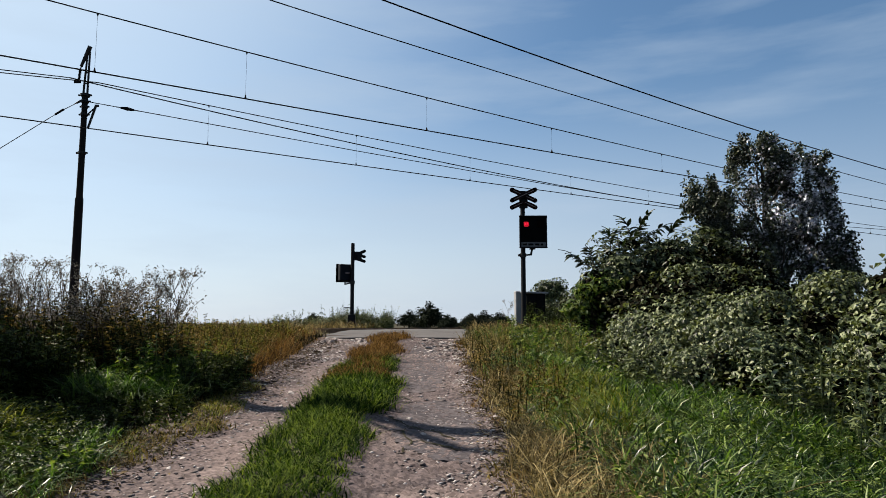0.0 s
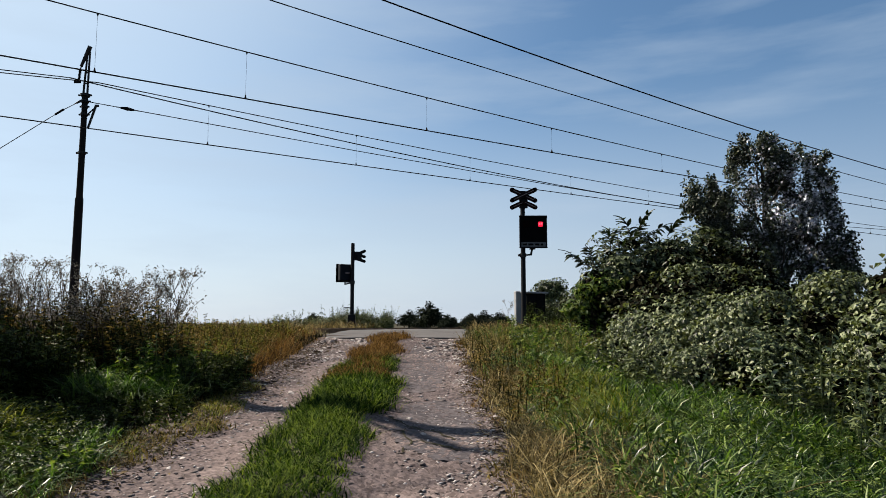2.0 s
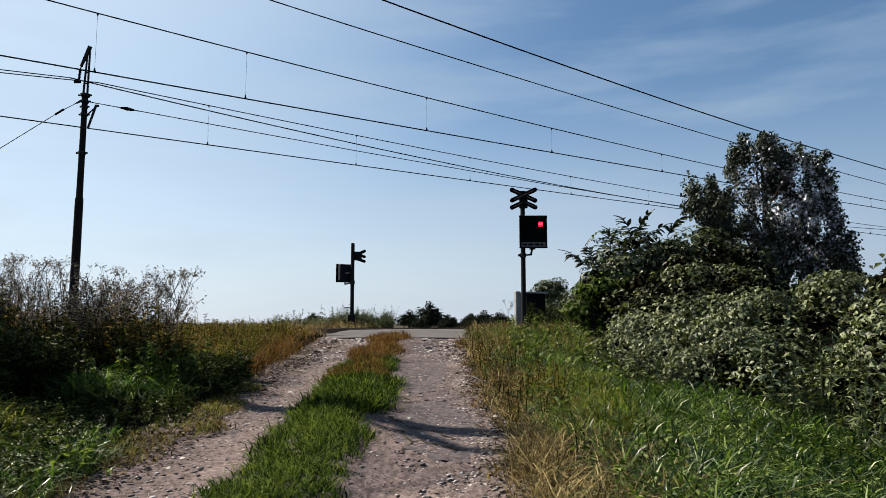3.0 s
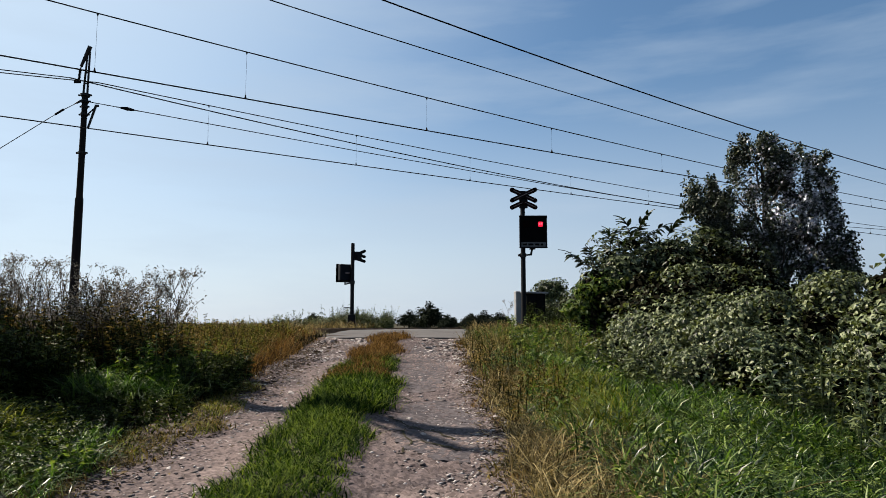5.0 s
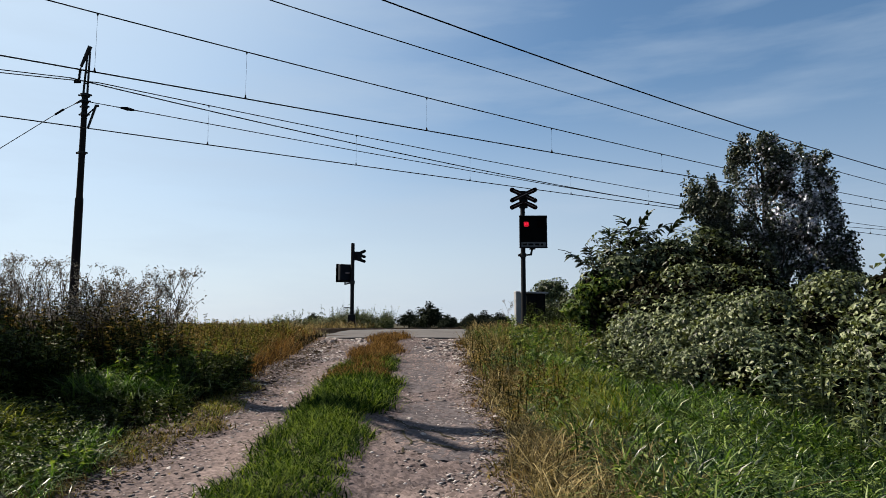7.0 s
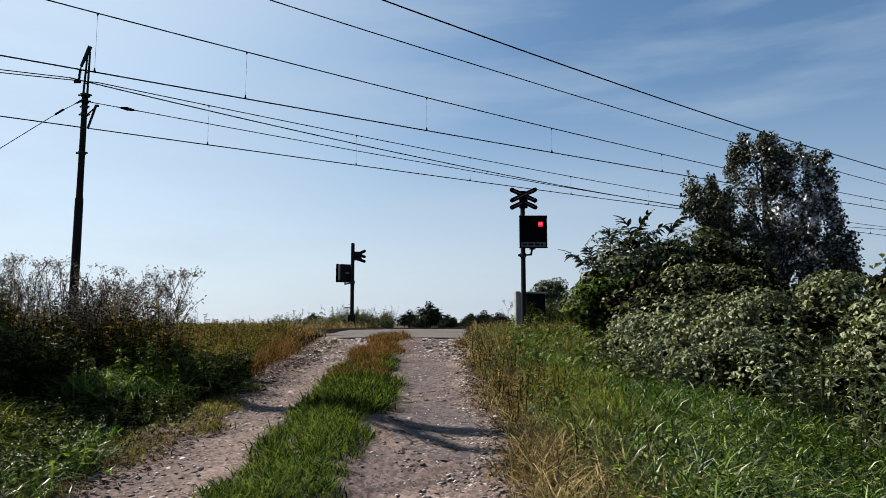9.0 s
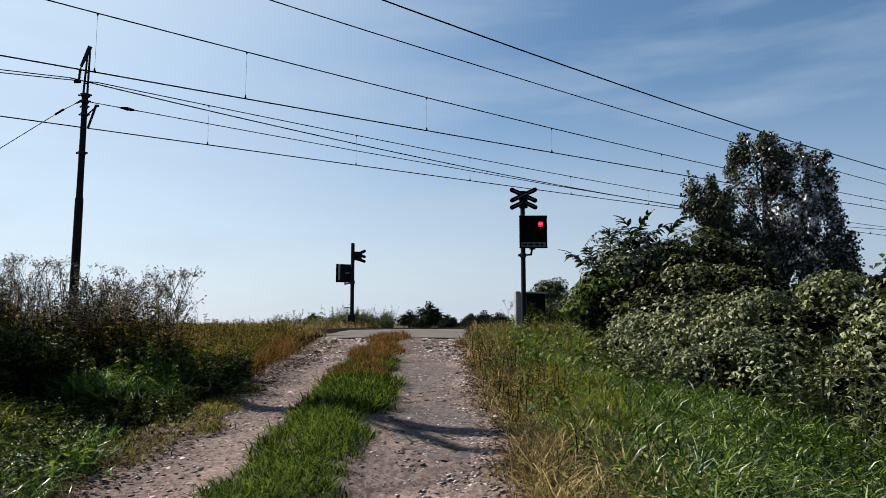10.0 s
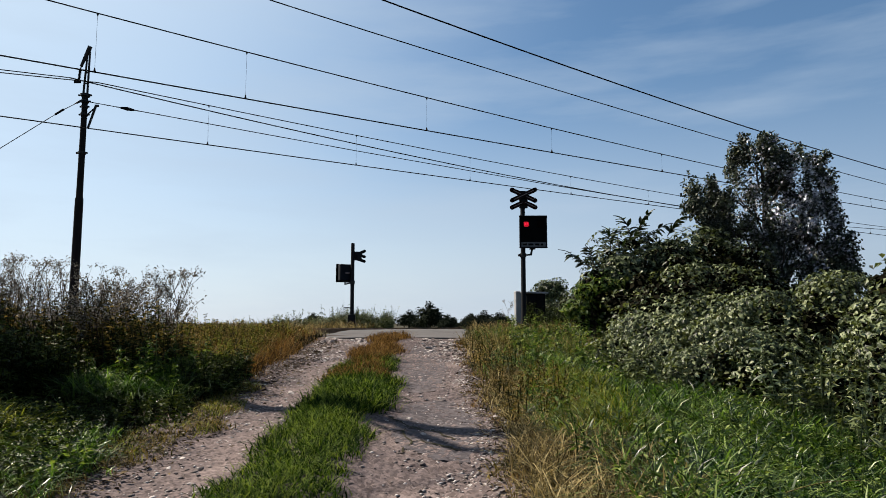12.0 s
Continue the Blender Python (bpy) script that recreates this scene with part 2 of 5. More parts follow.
# dull cabinet paint, near-black because the foliage's shade is put into its colour
M_SHADED_PAINT = mat("shade_dark_paint", [(0.005, 0.005, 0.0055), (0.010, 0.010, 0.010)], 3, 0.95, 0.2, 60, spec=0.03)
# dead inner leaves, near-black: the shade inside bushes put into their colour
M_INNER_SHADE = mat("inner_shade", [(0.004, 0.004, 0.002), (0.009, 0.008, 0.004)], 3, 0.95, 0.0, 40, island=0.8, spec=0.03)
# thatch tones darkened to paint in the shade between grass blades
M_SHADE_THATCH = mat("shade_dark_thatch", [(0.004, 0.005, 0.0015), (0.010, 0.010, 0.0035), (0.024, 0.020, 0.008)], 2, 0.95, 0.0, 40, island=0.9, spec=0.03)
M_LITTER = mat("leaf_litter", [(0.012, 0.009, 0.005), (0.045, 0.032, 0.017), (0.12, 0.09, 0.05)], 3, 0.9, 0.0, 40, island=1.1, spec=0.05)
M_HERB_STALK = mat("green_brown_stalk", [(0.008, 0.010, 0.004), (0.022, 0.022, 0.009)], 6, 0.9, 0.0, 80, island=0.6, spec=0.05)
M_FAR = mat("far_foliage", [(0.006, 0.010, 0.006), (0.016, 0.021, 0.013)], 0.3, 0.9, 0.0, 2, island=0.7, through_light=0.05, spec=0.05)


# ---- mesh helpers ----
def link(name, data, parent=None, label="", material=None):
    ob = new(name, data)
    if material:
        data.materials.append(material)
    if parent:
        ob.parent = parent
    return tagged(ob, label)


def part(name, bm, material, parent=None, label=""):
    me = bpy.data.meshes.new(name)
    bm.to_mesh(me)
    bm.free()
    return link(name, me, parent, label, material)


def mesh_np(name, V, F, material, parent=None, label="", shade=False):
    V, F = np.asarray(V, np.float32), np.asarray(F, np.int32)
    k = F.shape[1]
    me = bpy.data.meshes.new(name)
    me.vertices.add(len(V))
    me.vertices.foreach_set("co", V.ravel())
    me.loops.add(F.size)
    me.loops.foreach_set("vertex_index", F.ravel())
    me.polygons.add(len(F))
    me.polygons.foreach_set("loop_start", np.arange(0, F.size, k, dtype=np.int32))
    if shade:
        me.polygons.foreach_set("use_smooth", np.ones(len(F), bool))
    me.update(calc_edges=True)
    return link(name, me, parent, label, material)


def thing(name, label, category, m=None, group="", kind=""):
    ob = new(name)
    ob.empty_display_size = 0.1
    if m is not None:
        ob.matrix_basis = m
    return tagged(ob, label, category, group, kind)


def box(bm, cx, cy, cz, sx, sy, sz, bevel=0.0, turn=None):
    m = Matrix.Translation((cx, cy, cz)) @ (turn or Matrix()) @ Matrix.Diagonal((sx, sy, sz, 1))
    made = bmesh.ops.create_cube(bm, size=1, matrix=m)["verts"]
    if bevel:
        edges = list({e for v in made for e in v.link_edges})
        bmesh.ops.bevel(bm, geom=edges, offset=bevel, segments=2, profile=0.5, affect="EDGES", clamp_overlap=True)
    return bm


def rod(bm, a, b, r1, r2=None, sides=12):
    a, b = Vector(a), Vector(b)
    d = b - a
    m = Matrix.Translation((a + b) / 2) @ d.to_track_quat("Z", "Y").to_matrix().to_4x4()
    bmesh.ops.create_cone(bm, cap_ends=True, segments=sides, radius1=r1, radius2=r1 if r2 is None else r2, depth=d.length, matrix=m)
    return bm


def tubes(paths, sides=6):
    """Many tapering tubes: each path is (points, radii)."""
    V, F, base = [], [], 0
    ang = np.linspace(0, 2 * np.pi, sides, endpoint=False)
    for pts, rad in paths:
        P, R = np.asarray(pts, float), np.asarray(rad, float)
        T = np.gradient(P, axis=0)
        T /= np.linalg.norm(T, axis=1)[:, None] + 1e-9
        ref = np.where(np.abs(T[:, 2:3]) > 0.9, np.array([[1.0, 0, 0]]), np.array([[0, 0, 1.0]]))
        U = np.cross(T, ref)
        U /= np.linalg.norm(U, axis=1)[:, None] + 1e-9
        W = np.cross(T, U)
        ring = P[:, None] + R[:, None, None] * (np.cos(ang)[None, :, None] * U[:, None] + np.sin(ang)[None, :, None] * W[:, None])
        V.append(ring.reshape(-1, 3))
        k = len(P)
        i = np.arange(k - 1)[:, None] * sides + np.arange(sides)[None]
        j = np.arange(k - 1)[:, None] * sides + (np.arange(sides)[None] + 1) % sides
        F.append((np.stack([i, j, j + sides, i + sides], -1).reshape(-1, 4)) + base)
        base += k * sides
    return np.concatenate(V), np.concatenate(F)


def unit(v):
    return v / (np.linalg.norm(v, axis=-1, keepdims=True) + 1e-9)


def leaf_mesh(P, D, Nn, L, W, fold=0.12, droop=0.15, plain=False):
    """Folded, drooping leaves: base P, along D, facing Nn; length L, width W. plain: for small or distant ones."""
    D = unit(D)
    S = unit(np.cross(D, Nn))
    U = np.cross(S, D)
    L, W = np.asarray(L)[:, None], np.asarray(W)[:, None]
    mid = P + D * L * 0.48
    if plain:
        v = np.stack([P, mid + S * W / 2 + U * W * fold, P + D * L - U * L * droop, mid - S * W / 2 + U * W * fold], 1)
        F = (np.arange(len(P))[:, None, None] * 4 + np.array([[0, 1, 2], [0, 2, 3]])[None]).reshape(-1, 3)
        return v.reshape(-1, 3), F
    v = np.stack([P, mid + S * W / 2 + U * W * fold, mid - U * L * 0.02, mid - S * W / 2 + U * W * fold, P + D * L - U * L * droop], 1)
    f = np.array([[0, 1, 2], [0, 2, 3], [1, 4, 2], [2, 4, 3]])
    F = (np.arange(len(P))[:, None, None] * 5 + f[None]).reshape(-1, 3)
    return v.reshape(-1, 3), F


def blade_mesh(P, A, h, w, bend, plain=False):
    """Grass blades: foot P, leaning towards the angle A, height h, width w, bend sideways."""
    n = len(P)
    lean = np.stack([np.cos(A), np.sin(A), np.zeros(n)], 1)
    face = np.random.uniform(0, 2 * np.pi, n)
    S = np.stack([np.cos(face), np.sin(face), np.zeros(n)], 1)
    rows = []
    for t, k in ((0.0, 1.0), (0.5, 0.85)) if plain else ((0.0, 1.0), (0.4, 0.85), (0.75, 0.55)):
        c = P + lean * (bend * h * t ** 2)[:, None] + np.array([0, 0, 1.0]) * (h * (t - 0.35 * bend * t ** 2))[:, None]
        rows += [c - S * (w * k / 2)[:, None], c + S * (w * k / 2)[:, None]]
    rows.append(P + lean * (bend * h)[:, None] + np.array([0, 0, 1.0]) * (h * (1 - 0.45 * bend))[:, None])
    v = np.stack(rows, 1)
    f = np.array([[0, 1, 3], [0, 3, 2], [2, 3, 4]] if plain else [[0, 1, 3], [0, 3, 2], [2, 3, 5], [2, 5, 4], [4, 5, 6]])
    F = (np.arange(n)[:, None, None] * len(rows) + f[None]).reshape(-1, 3)
    return v.reshape(-1, 3), F


def rough3(P, k):
    """Cheap uneven field between -1 and 1."""
    x, y, z = (P * k).T
    return (np.sin(x * 1.3 + 2 * np.sin(y * 0.9 + 0.4) + z) + np.sin(y * 1.7 + 1.5 * np.sin(z * 1.2) + 1.0) + np.sin(z * 1.5 + x * 0.8 + 1.3 * np.sin(x * 1.1))) / 3


def crown_points(blobs, count, depth=0.35, wild=0.22):
    """Points in the uneven outer shell of several ellipsoids, with their outward directions."""
    area = np.array([(b[3] * b[4] + b[3] * b[5] + b[4] * b[5]) for b in blobs])
    which = np.random.choice(len(blobs), count, p=area / area.sum())
    B = np.array(blobs)[which]
    d = unit(np.random.normal(size=(count, 3)))
    r = 1 - depth * np.random.uniform(0, 1, count) ** 1.6
    r = r * (1 + wild * rough3(d * B[:, 3:6] + B[:, :3], 2.6) + 0.5 * wild * rough3(d * B[:, 3:6] + B[:, :3], 7.0))
    P = B[:, :3] + d * B[:, 3:6] * r[:, None]
    out = unit(d / B[:, 3:6])
    return P, out


def crown_leaves(blobs, count, size, ratio=0.6, depth=0.35, wild=0.22, ground=True, up=0.5, droop=0.15):
    P, out = crown_points(blobs, count, depth, wild)
    if ground:
        keep = P[:, 2] > height(P[:, 0], P[:, 1]) + 0.03
        P, out = P[keep], out[keep]
    n = len(P)
    Nn = unit(out * 0.6 + np.array([0, 0, up]) + np.random.normal(0, 0.45, (n, 3)))
    D = unit(np.random.normal(size=(n, 3)) + out * 0.5 + np.array([0, 0, -0.25]))
    D = unit(D - Nn * (D * Nn).sum(1, keepdims=True) * 0.85)
    L = size * np.random.uniform(0.6, 1.35, n)
    return leaf_mesh(P, D, Nn, L, L * ratio * np.random.uniform(0.8, 1.2, n), 0.15, droop, True)


def join(*vf):
    V, F, base = [], [], 0
    for v, f in vf:
        V.append(v)
        F.append(np.asarray(f) + base)
        base += len(v)
    return np.concatenate(V), np.concatenate(F)


def clumps(blobs, per, lo, hi, seed, squash=0.75):
    """Breaks each ellipsoid into many small overhanging leaf clumps on and in it."""
    rnd = random.Random(seed)
    out = []
    for b in blobs:
        for _ in range(per):
            d = Vector((rnd.gauss(0, 1), rnd.gauss(0, 1), rnd.gauss(0.25, 1))).normalized()
            k = rnd.uniform(0.62, 1.0)
            r = rnd.uniform(lo, hi)
            out.append((b[0] + d.x * b[3] * k, b[1] + d.y * b[4] * k, b[2] + d.z * b[5] * k, r * rnd.uniform(0.8, 1.5), r * rnd.uniform(0.8, 1.4), r * squash))
    return out


# ---- ground, road, crossing ----
def spaced(lo, hi, fine_lo, fine_hi, step, grow=1.12):
    a = list(np.arange(fine_lo, fine_hi, step))
    s, x = step, fine_hi
    while x < hi:
        a.append(x)
        s *= grow
        x += s
    a.append(hi)
    s, x = step, fine_lo - step
    while x > lo:
        a.insert(0, x)
        s *= grow
        x -= s
    a.insert(0, lo)
    return np.array(a)


def grid(xs, ys, z):
    X, Y = np.meshgrid(xs, ys)
    V = np.stack([X, Y, z(X, Y)], -1).reshape(-1, 3)
    i = (np.arange(len(ys) - 1)[:, None] * len(xs) + np.arange(len(xs) - 1)[None]).ravel()
    return V, np.stack([i, i + 1, i + 1 + len(xs), i + len(xs)], 1)


def ground_z(X, Y):
    under = (np.abs(X + 0.95) < 1.75) & (Y > -7.5) & (Y < 14.6)
    return height(X, Y) - 0.10 * under


def build_ground():
    V, F = grid(spaced(-2600, 2600, -9, 9, 0.14), spaced(-400, 3000, -2, 27, 0.14), ground_z)
    tagged(mesh_np("ground", V, F, M_SOIL, shade=True), "dry earth of the verge and fields under weeds", "ground", kind="structure")
    xs = np.arange(-2.75, 0.86, 0.032)
    ys = np.concatenate([np.arange(-7.4, 3.0, 0.1), np.arange(3.0, 14.62, 0.036)])

    def rz(X, Y):
        worn = smooth(-0.3, 0.5, lumps(X + 1.7, Y, 0.9))     # smooth old surface in places, loose rubble in others
        z = road_height(X, Y) + np.random.normal(0, 0.0075, X.shape) * (0.55 + 0.6 * worn) * (1 + 0.8 * smooth(10.5, 13, Y))
        edge = smooth(1.55, 1.8, np.abs(X + 0.95 + 0.12 * np.sin(Y * 1.3) + 0.07 * np.sin(Y * 3.1)))
        return z + 0.012 - 0.10 * edge
    V, F = grid(xs, ys, rz)
    return tagged(mesh_np("road", V, F, M_ROAD), "stony two-rut gravel track with a grassy crown", "road", kind="structure")


def build_patch(road):
    """What is left of old asphalt patches in one rut, with broken outlines."""
    for cx, cy, rx, ry in ((-0.05, 6.4, 0.42, 1.35), (-0.3, 10.4, 0.36, 2.5)):
        V, F = grid(np.arange(cx - 0.47, cx + 0.55, 0.04), np.arange(cy - 1.12 * ry, cy + 1.19 * ry, 0.05), lambda X, Y: road_height(X, Y) + 0.0165 + np.random.normal(0, 0.002, X.shape))
        c = V[F].mean(1)
        e = ((c[:, 0] - cx) / rx) ** 2 + ((c[:, 1] - cy) / ry) ** 2 + 0.35 * lumps(c[:, 0], c[:, 1], 4.0)
        mesh_np("asphalt_patch", V, F[e < 0.85], M_PATCH, road, "remains of an old grey asphalt patch")
    # ragged cracks through what is left of it
    rnd = random.Random(31)
    for ends in (((-0.55, 6.05), (-0.36, 6.12), (-0.26, 5.8), (-0.31, 5.4)), ((-0.5, 6.65), (-0.3, 6.3), (-0.08, 6.22), (0.1, 5.9)), ((-0.26, 5.8), (-0.02, 5.72), (0.15, 5.55)), ((-0.3, 6.3), (-0.36, 6.12))):
        pts = []
        for (x0, y0), (x1, y1) in zip(ends, ends[1:]):
            pts += [(x0 + (x1 - x0) * t + rnd.gauss(0, 0.012), y0 + (y1 - y0) * t + rnd.gauss(0, 0.02)) for t in (0, 0.25, 0.5, 0.75)]
        pts.append(ends[-1])
        bm = bmesh.new()
        rows = []
        for x, y in pts:
            w = rnd.uniform(0.006, 0.016)
            rows.append([bm.verts.new((x + dx, y + dy, float(road_height(x, y)) + 0.023)) for dx, dy in ((-w * 0.6, -w), (w * 0.6, w))])
        for p, q in zip(rows, rows[1:]):
            bm.faces.new((p[0], q[0], q[1], p[1]))
        part("crack", bm, M_SOIL, road, "dark crack filled with earth")


def stone_mesh(seed, flat=0.6):
    rnd = random.Random(seed)
    bm = bmesh.new()
    bmesh.ops.create_icosphere(bm, subdivisions=1, radius=0.5)
    for v in bm.verts:
        v.co *= rnd.uniform(0.75, 1.2)
        v.co.z *= flat
    me = bpy.data.meshes.new("stone")
    bm.to_mesh(me)
    bm.free()
    me.materials.append(M_STONE)
    return me


def in_ruts(count, y0, y1, rnd):
    pts = []
    while len(pts) < count:
        y = y0 + (y1 - y0) * rnd.random() ** 0.8
        x = rnd.choice((-1.9, 0.05)) + rnd.gauss(0, 0.34) if rnd.random() < 0.78 else rnd.choice((0.5, -2.35, -1.45)) + rnd.gauss(0, 0.1)
        if -2.55 < x < 0.66:
            pts.append((x, y))
    return pts


def build_stones(road):
    rnd = random.Random(4)
    meshes = [stone_mesh(i, 0.35 + 0.05 * i) for i in range(6)]
    for x, y in in_ruts(170, 3.6, 14.4, rnd) + in_ruts(120, 11.6, 14.5, rnd):
        ob = new("stone", meshes[rnd.randrange(6)])
        ob.parent = road
        s = rnd.uniform(0.03, 0.07) * (1.6 if y > 11.5 else 1.0) * (1.5 if rnd.random() < 0.12 else 1)
        ob.matrix_basis = Matrix.LocRotScale((x, y, float(road_height(x, y)) + 0.012 + 0.06 * s), Euler((rnd.uniform(-.3, .3), rnd.uniform(-.3, .3), rnd.uniform(0, 6))), (s * rnd.uniform(0.8, 1.4), s, s))
    # small gravel, past counting
    base = np.array([(1, 0, 0), (-1, 0, 0), (0, 1, 0), (0, -1, 0), (0, 0, 0.38), (0, 0, -0.5)], float)
    tri = np.array([[0, 2, 4], [2, 1, 4], [1, 3, 4], [3, 0, 4], [2, 0, 5], [1, 2, 5], [3, 1, 5], [0, 3, 5]])
    P = np.array(in_ruts(19000, 3.2, 14.5, rnd) + [(rnd.gauss(0.34, 0.1), rnd.uniform(3.6, 14.4)) for _ in range(2600)])
    P = P[np.random.random(len(P)) < 0.3 + 0.7 * smooth(-0.05, 0.45, lumps(P[:, 0] + 0.4, P[:, 1], 2.1)) + 0.5 * smooth(10.5, 13, P[:, 1]) + 0.4 * (P[:, 0] > 0.2)]
    k = len(P)
    z = road_height(P[:, 0], P[:, 1]) + 0.012
    size = 0.006 + 0.02 * np.random.random(k) ** 1.8 * np.where(P[:, 1] > 11, 1.6, 1)
    V = base[None] * size[:, None, None] * np.random.uniform(0.6, 1.4, (k, 6, 3))
    a = np.random.uniform(0, 6.28, k)
    c, s = np.cos(a)[:, None], np.sin(a)[:, None]
    V = np.stack([V[..., 0] * c - V[..., 1] * s, V[..., 0] * s + V[..., 1] * c, V[..., 2]], -1) + np.stack([P[:, 0], P[:, 1], z], 1)[:, None]
    F = (np.arange(k)[:, None, None] * 6 + tri[None]).reshape(-1, 3)
    g = mesh_np("gravel", V.reshape(-1, 3), F, M_PEBBLE, road)
    tagged(g, "loose pale gravel in the ruts", kind="stuff")


def build_railway():
    # the crossing's asphalt deck, across both tracks
    bm = bmesh.new()
    ys = np.linspace(14.55, 29.5, 30)
    rows = []
    for y in ys:
        z = 1.235 + 0.10 * float(smooth(14.5, 22, y)) - 0.5 * float(smooth(27, 29.5, y))
        rows.append([bm.verts.new((x + 0.03 * math.sin(y * 3 + x), y, z + dz)) for x, dz in ((-2.95, -0.35), (-2.9, 0.0), (-1.0, 0.02), (0.75, 0.0), (0.8, -0.35))])
    for a, b in zip(rows, rows[1:]):
        for i in range(4):
            bm.faces.new((a[i], a[i + 1], b[i + 1], b[i]))
    low = [bm.verts.new((v.co.x, v.co.y, v.co.z - 0.3)) for v in rows[0][1:4]]
    for i in range(2):
        bm.faces.new((low[i], low[i + 1], rows[0][i + 2], rows[0][i + 1]))
    tagged(part("pavement", bm, M_ASPHALT), "worn grey asphalt deck of the level crossing", "pavement", kind="structure")
    for n, zr in ((15.8, 1.26), (20.6, 1.38)):
        track = thing("railway_track", "rusty steel rails on a ballast bed", "railway track", group="railway tracks")
        for side in (-0.7175, 0.7175):
            bm = bmesh.new()
            for c, w, h in ((zr - 0.14, 0.14, 0.02), (zr - 0.08, 0.02, 0.10), (zr - 0.018, 0.07, 0.036)):
                a, b = at_track(-60, n + side, c), at_track(90, n + side, c)
                box(bm, *((a + b) / 2), (b - a).length, w, h, turn=Matrix.Rotation(math.atan2(TRACK_Y, TRACK_X), 4, "Z"))
            part("rail", bm, M_RAIL, track)
        bm = bmesh.new()
        vs = []
        for s in (-60, 90):
            vs.append([bm.verts.new(at_track(s, n + dn, z)) for dn, z in ((-2.1, 1.0), (-1.5, zr - 0.16), (1.5, zr - 0.16), (2.1, 1.0))])
        for i in range(3):
            bm.faces.new((vs[0][i], vs[1][i], vs[1][i + 1], vs[0][i + 1]))
        part("ballast", bm, M_BALLAST, track)


road = build_ground()
build_railway()


# ---- warning signals ----
def cross_bar(bm, a, b, w, depth, y):
    a, b = Vector((a[0], y, a[1])), Vector((b[0], y, b[1]))
    d = b - a
    turn = Matrix.Rotation(-math.atan2(d.z, d.x), 4, "Y")
    box(bm, *((a + b) / 2), d.length - w, depth, w, turn=turn)
    for p in (a, b):
        q = p + (d.normalized() * (w / 2) if p is a else -d.normalized() * (w / 2))
        m = Matrix.Translation(q) @ Matrix.Rotation(radians(90), 4, "X")
        bmesh.ops.create_cone(bm, cap_ends=True, segments=14, radius1=w / 2, radius2=w / 2, depth=depth, matrix=m)


def lamp_disc(parent, x, y, z, name):
    """A lamp insert: its front glows, its back is a dark lens."""
    ob = thing(name, "", "")
    ob.parent = parent
    ob.matrix_basis = pose(x, y, z)
    return ob


LAMPS = []


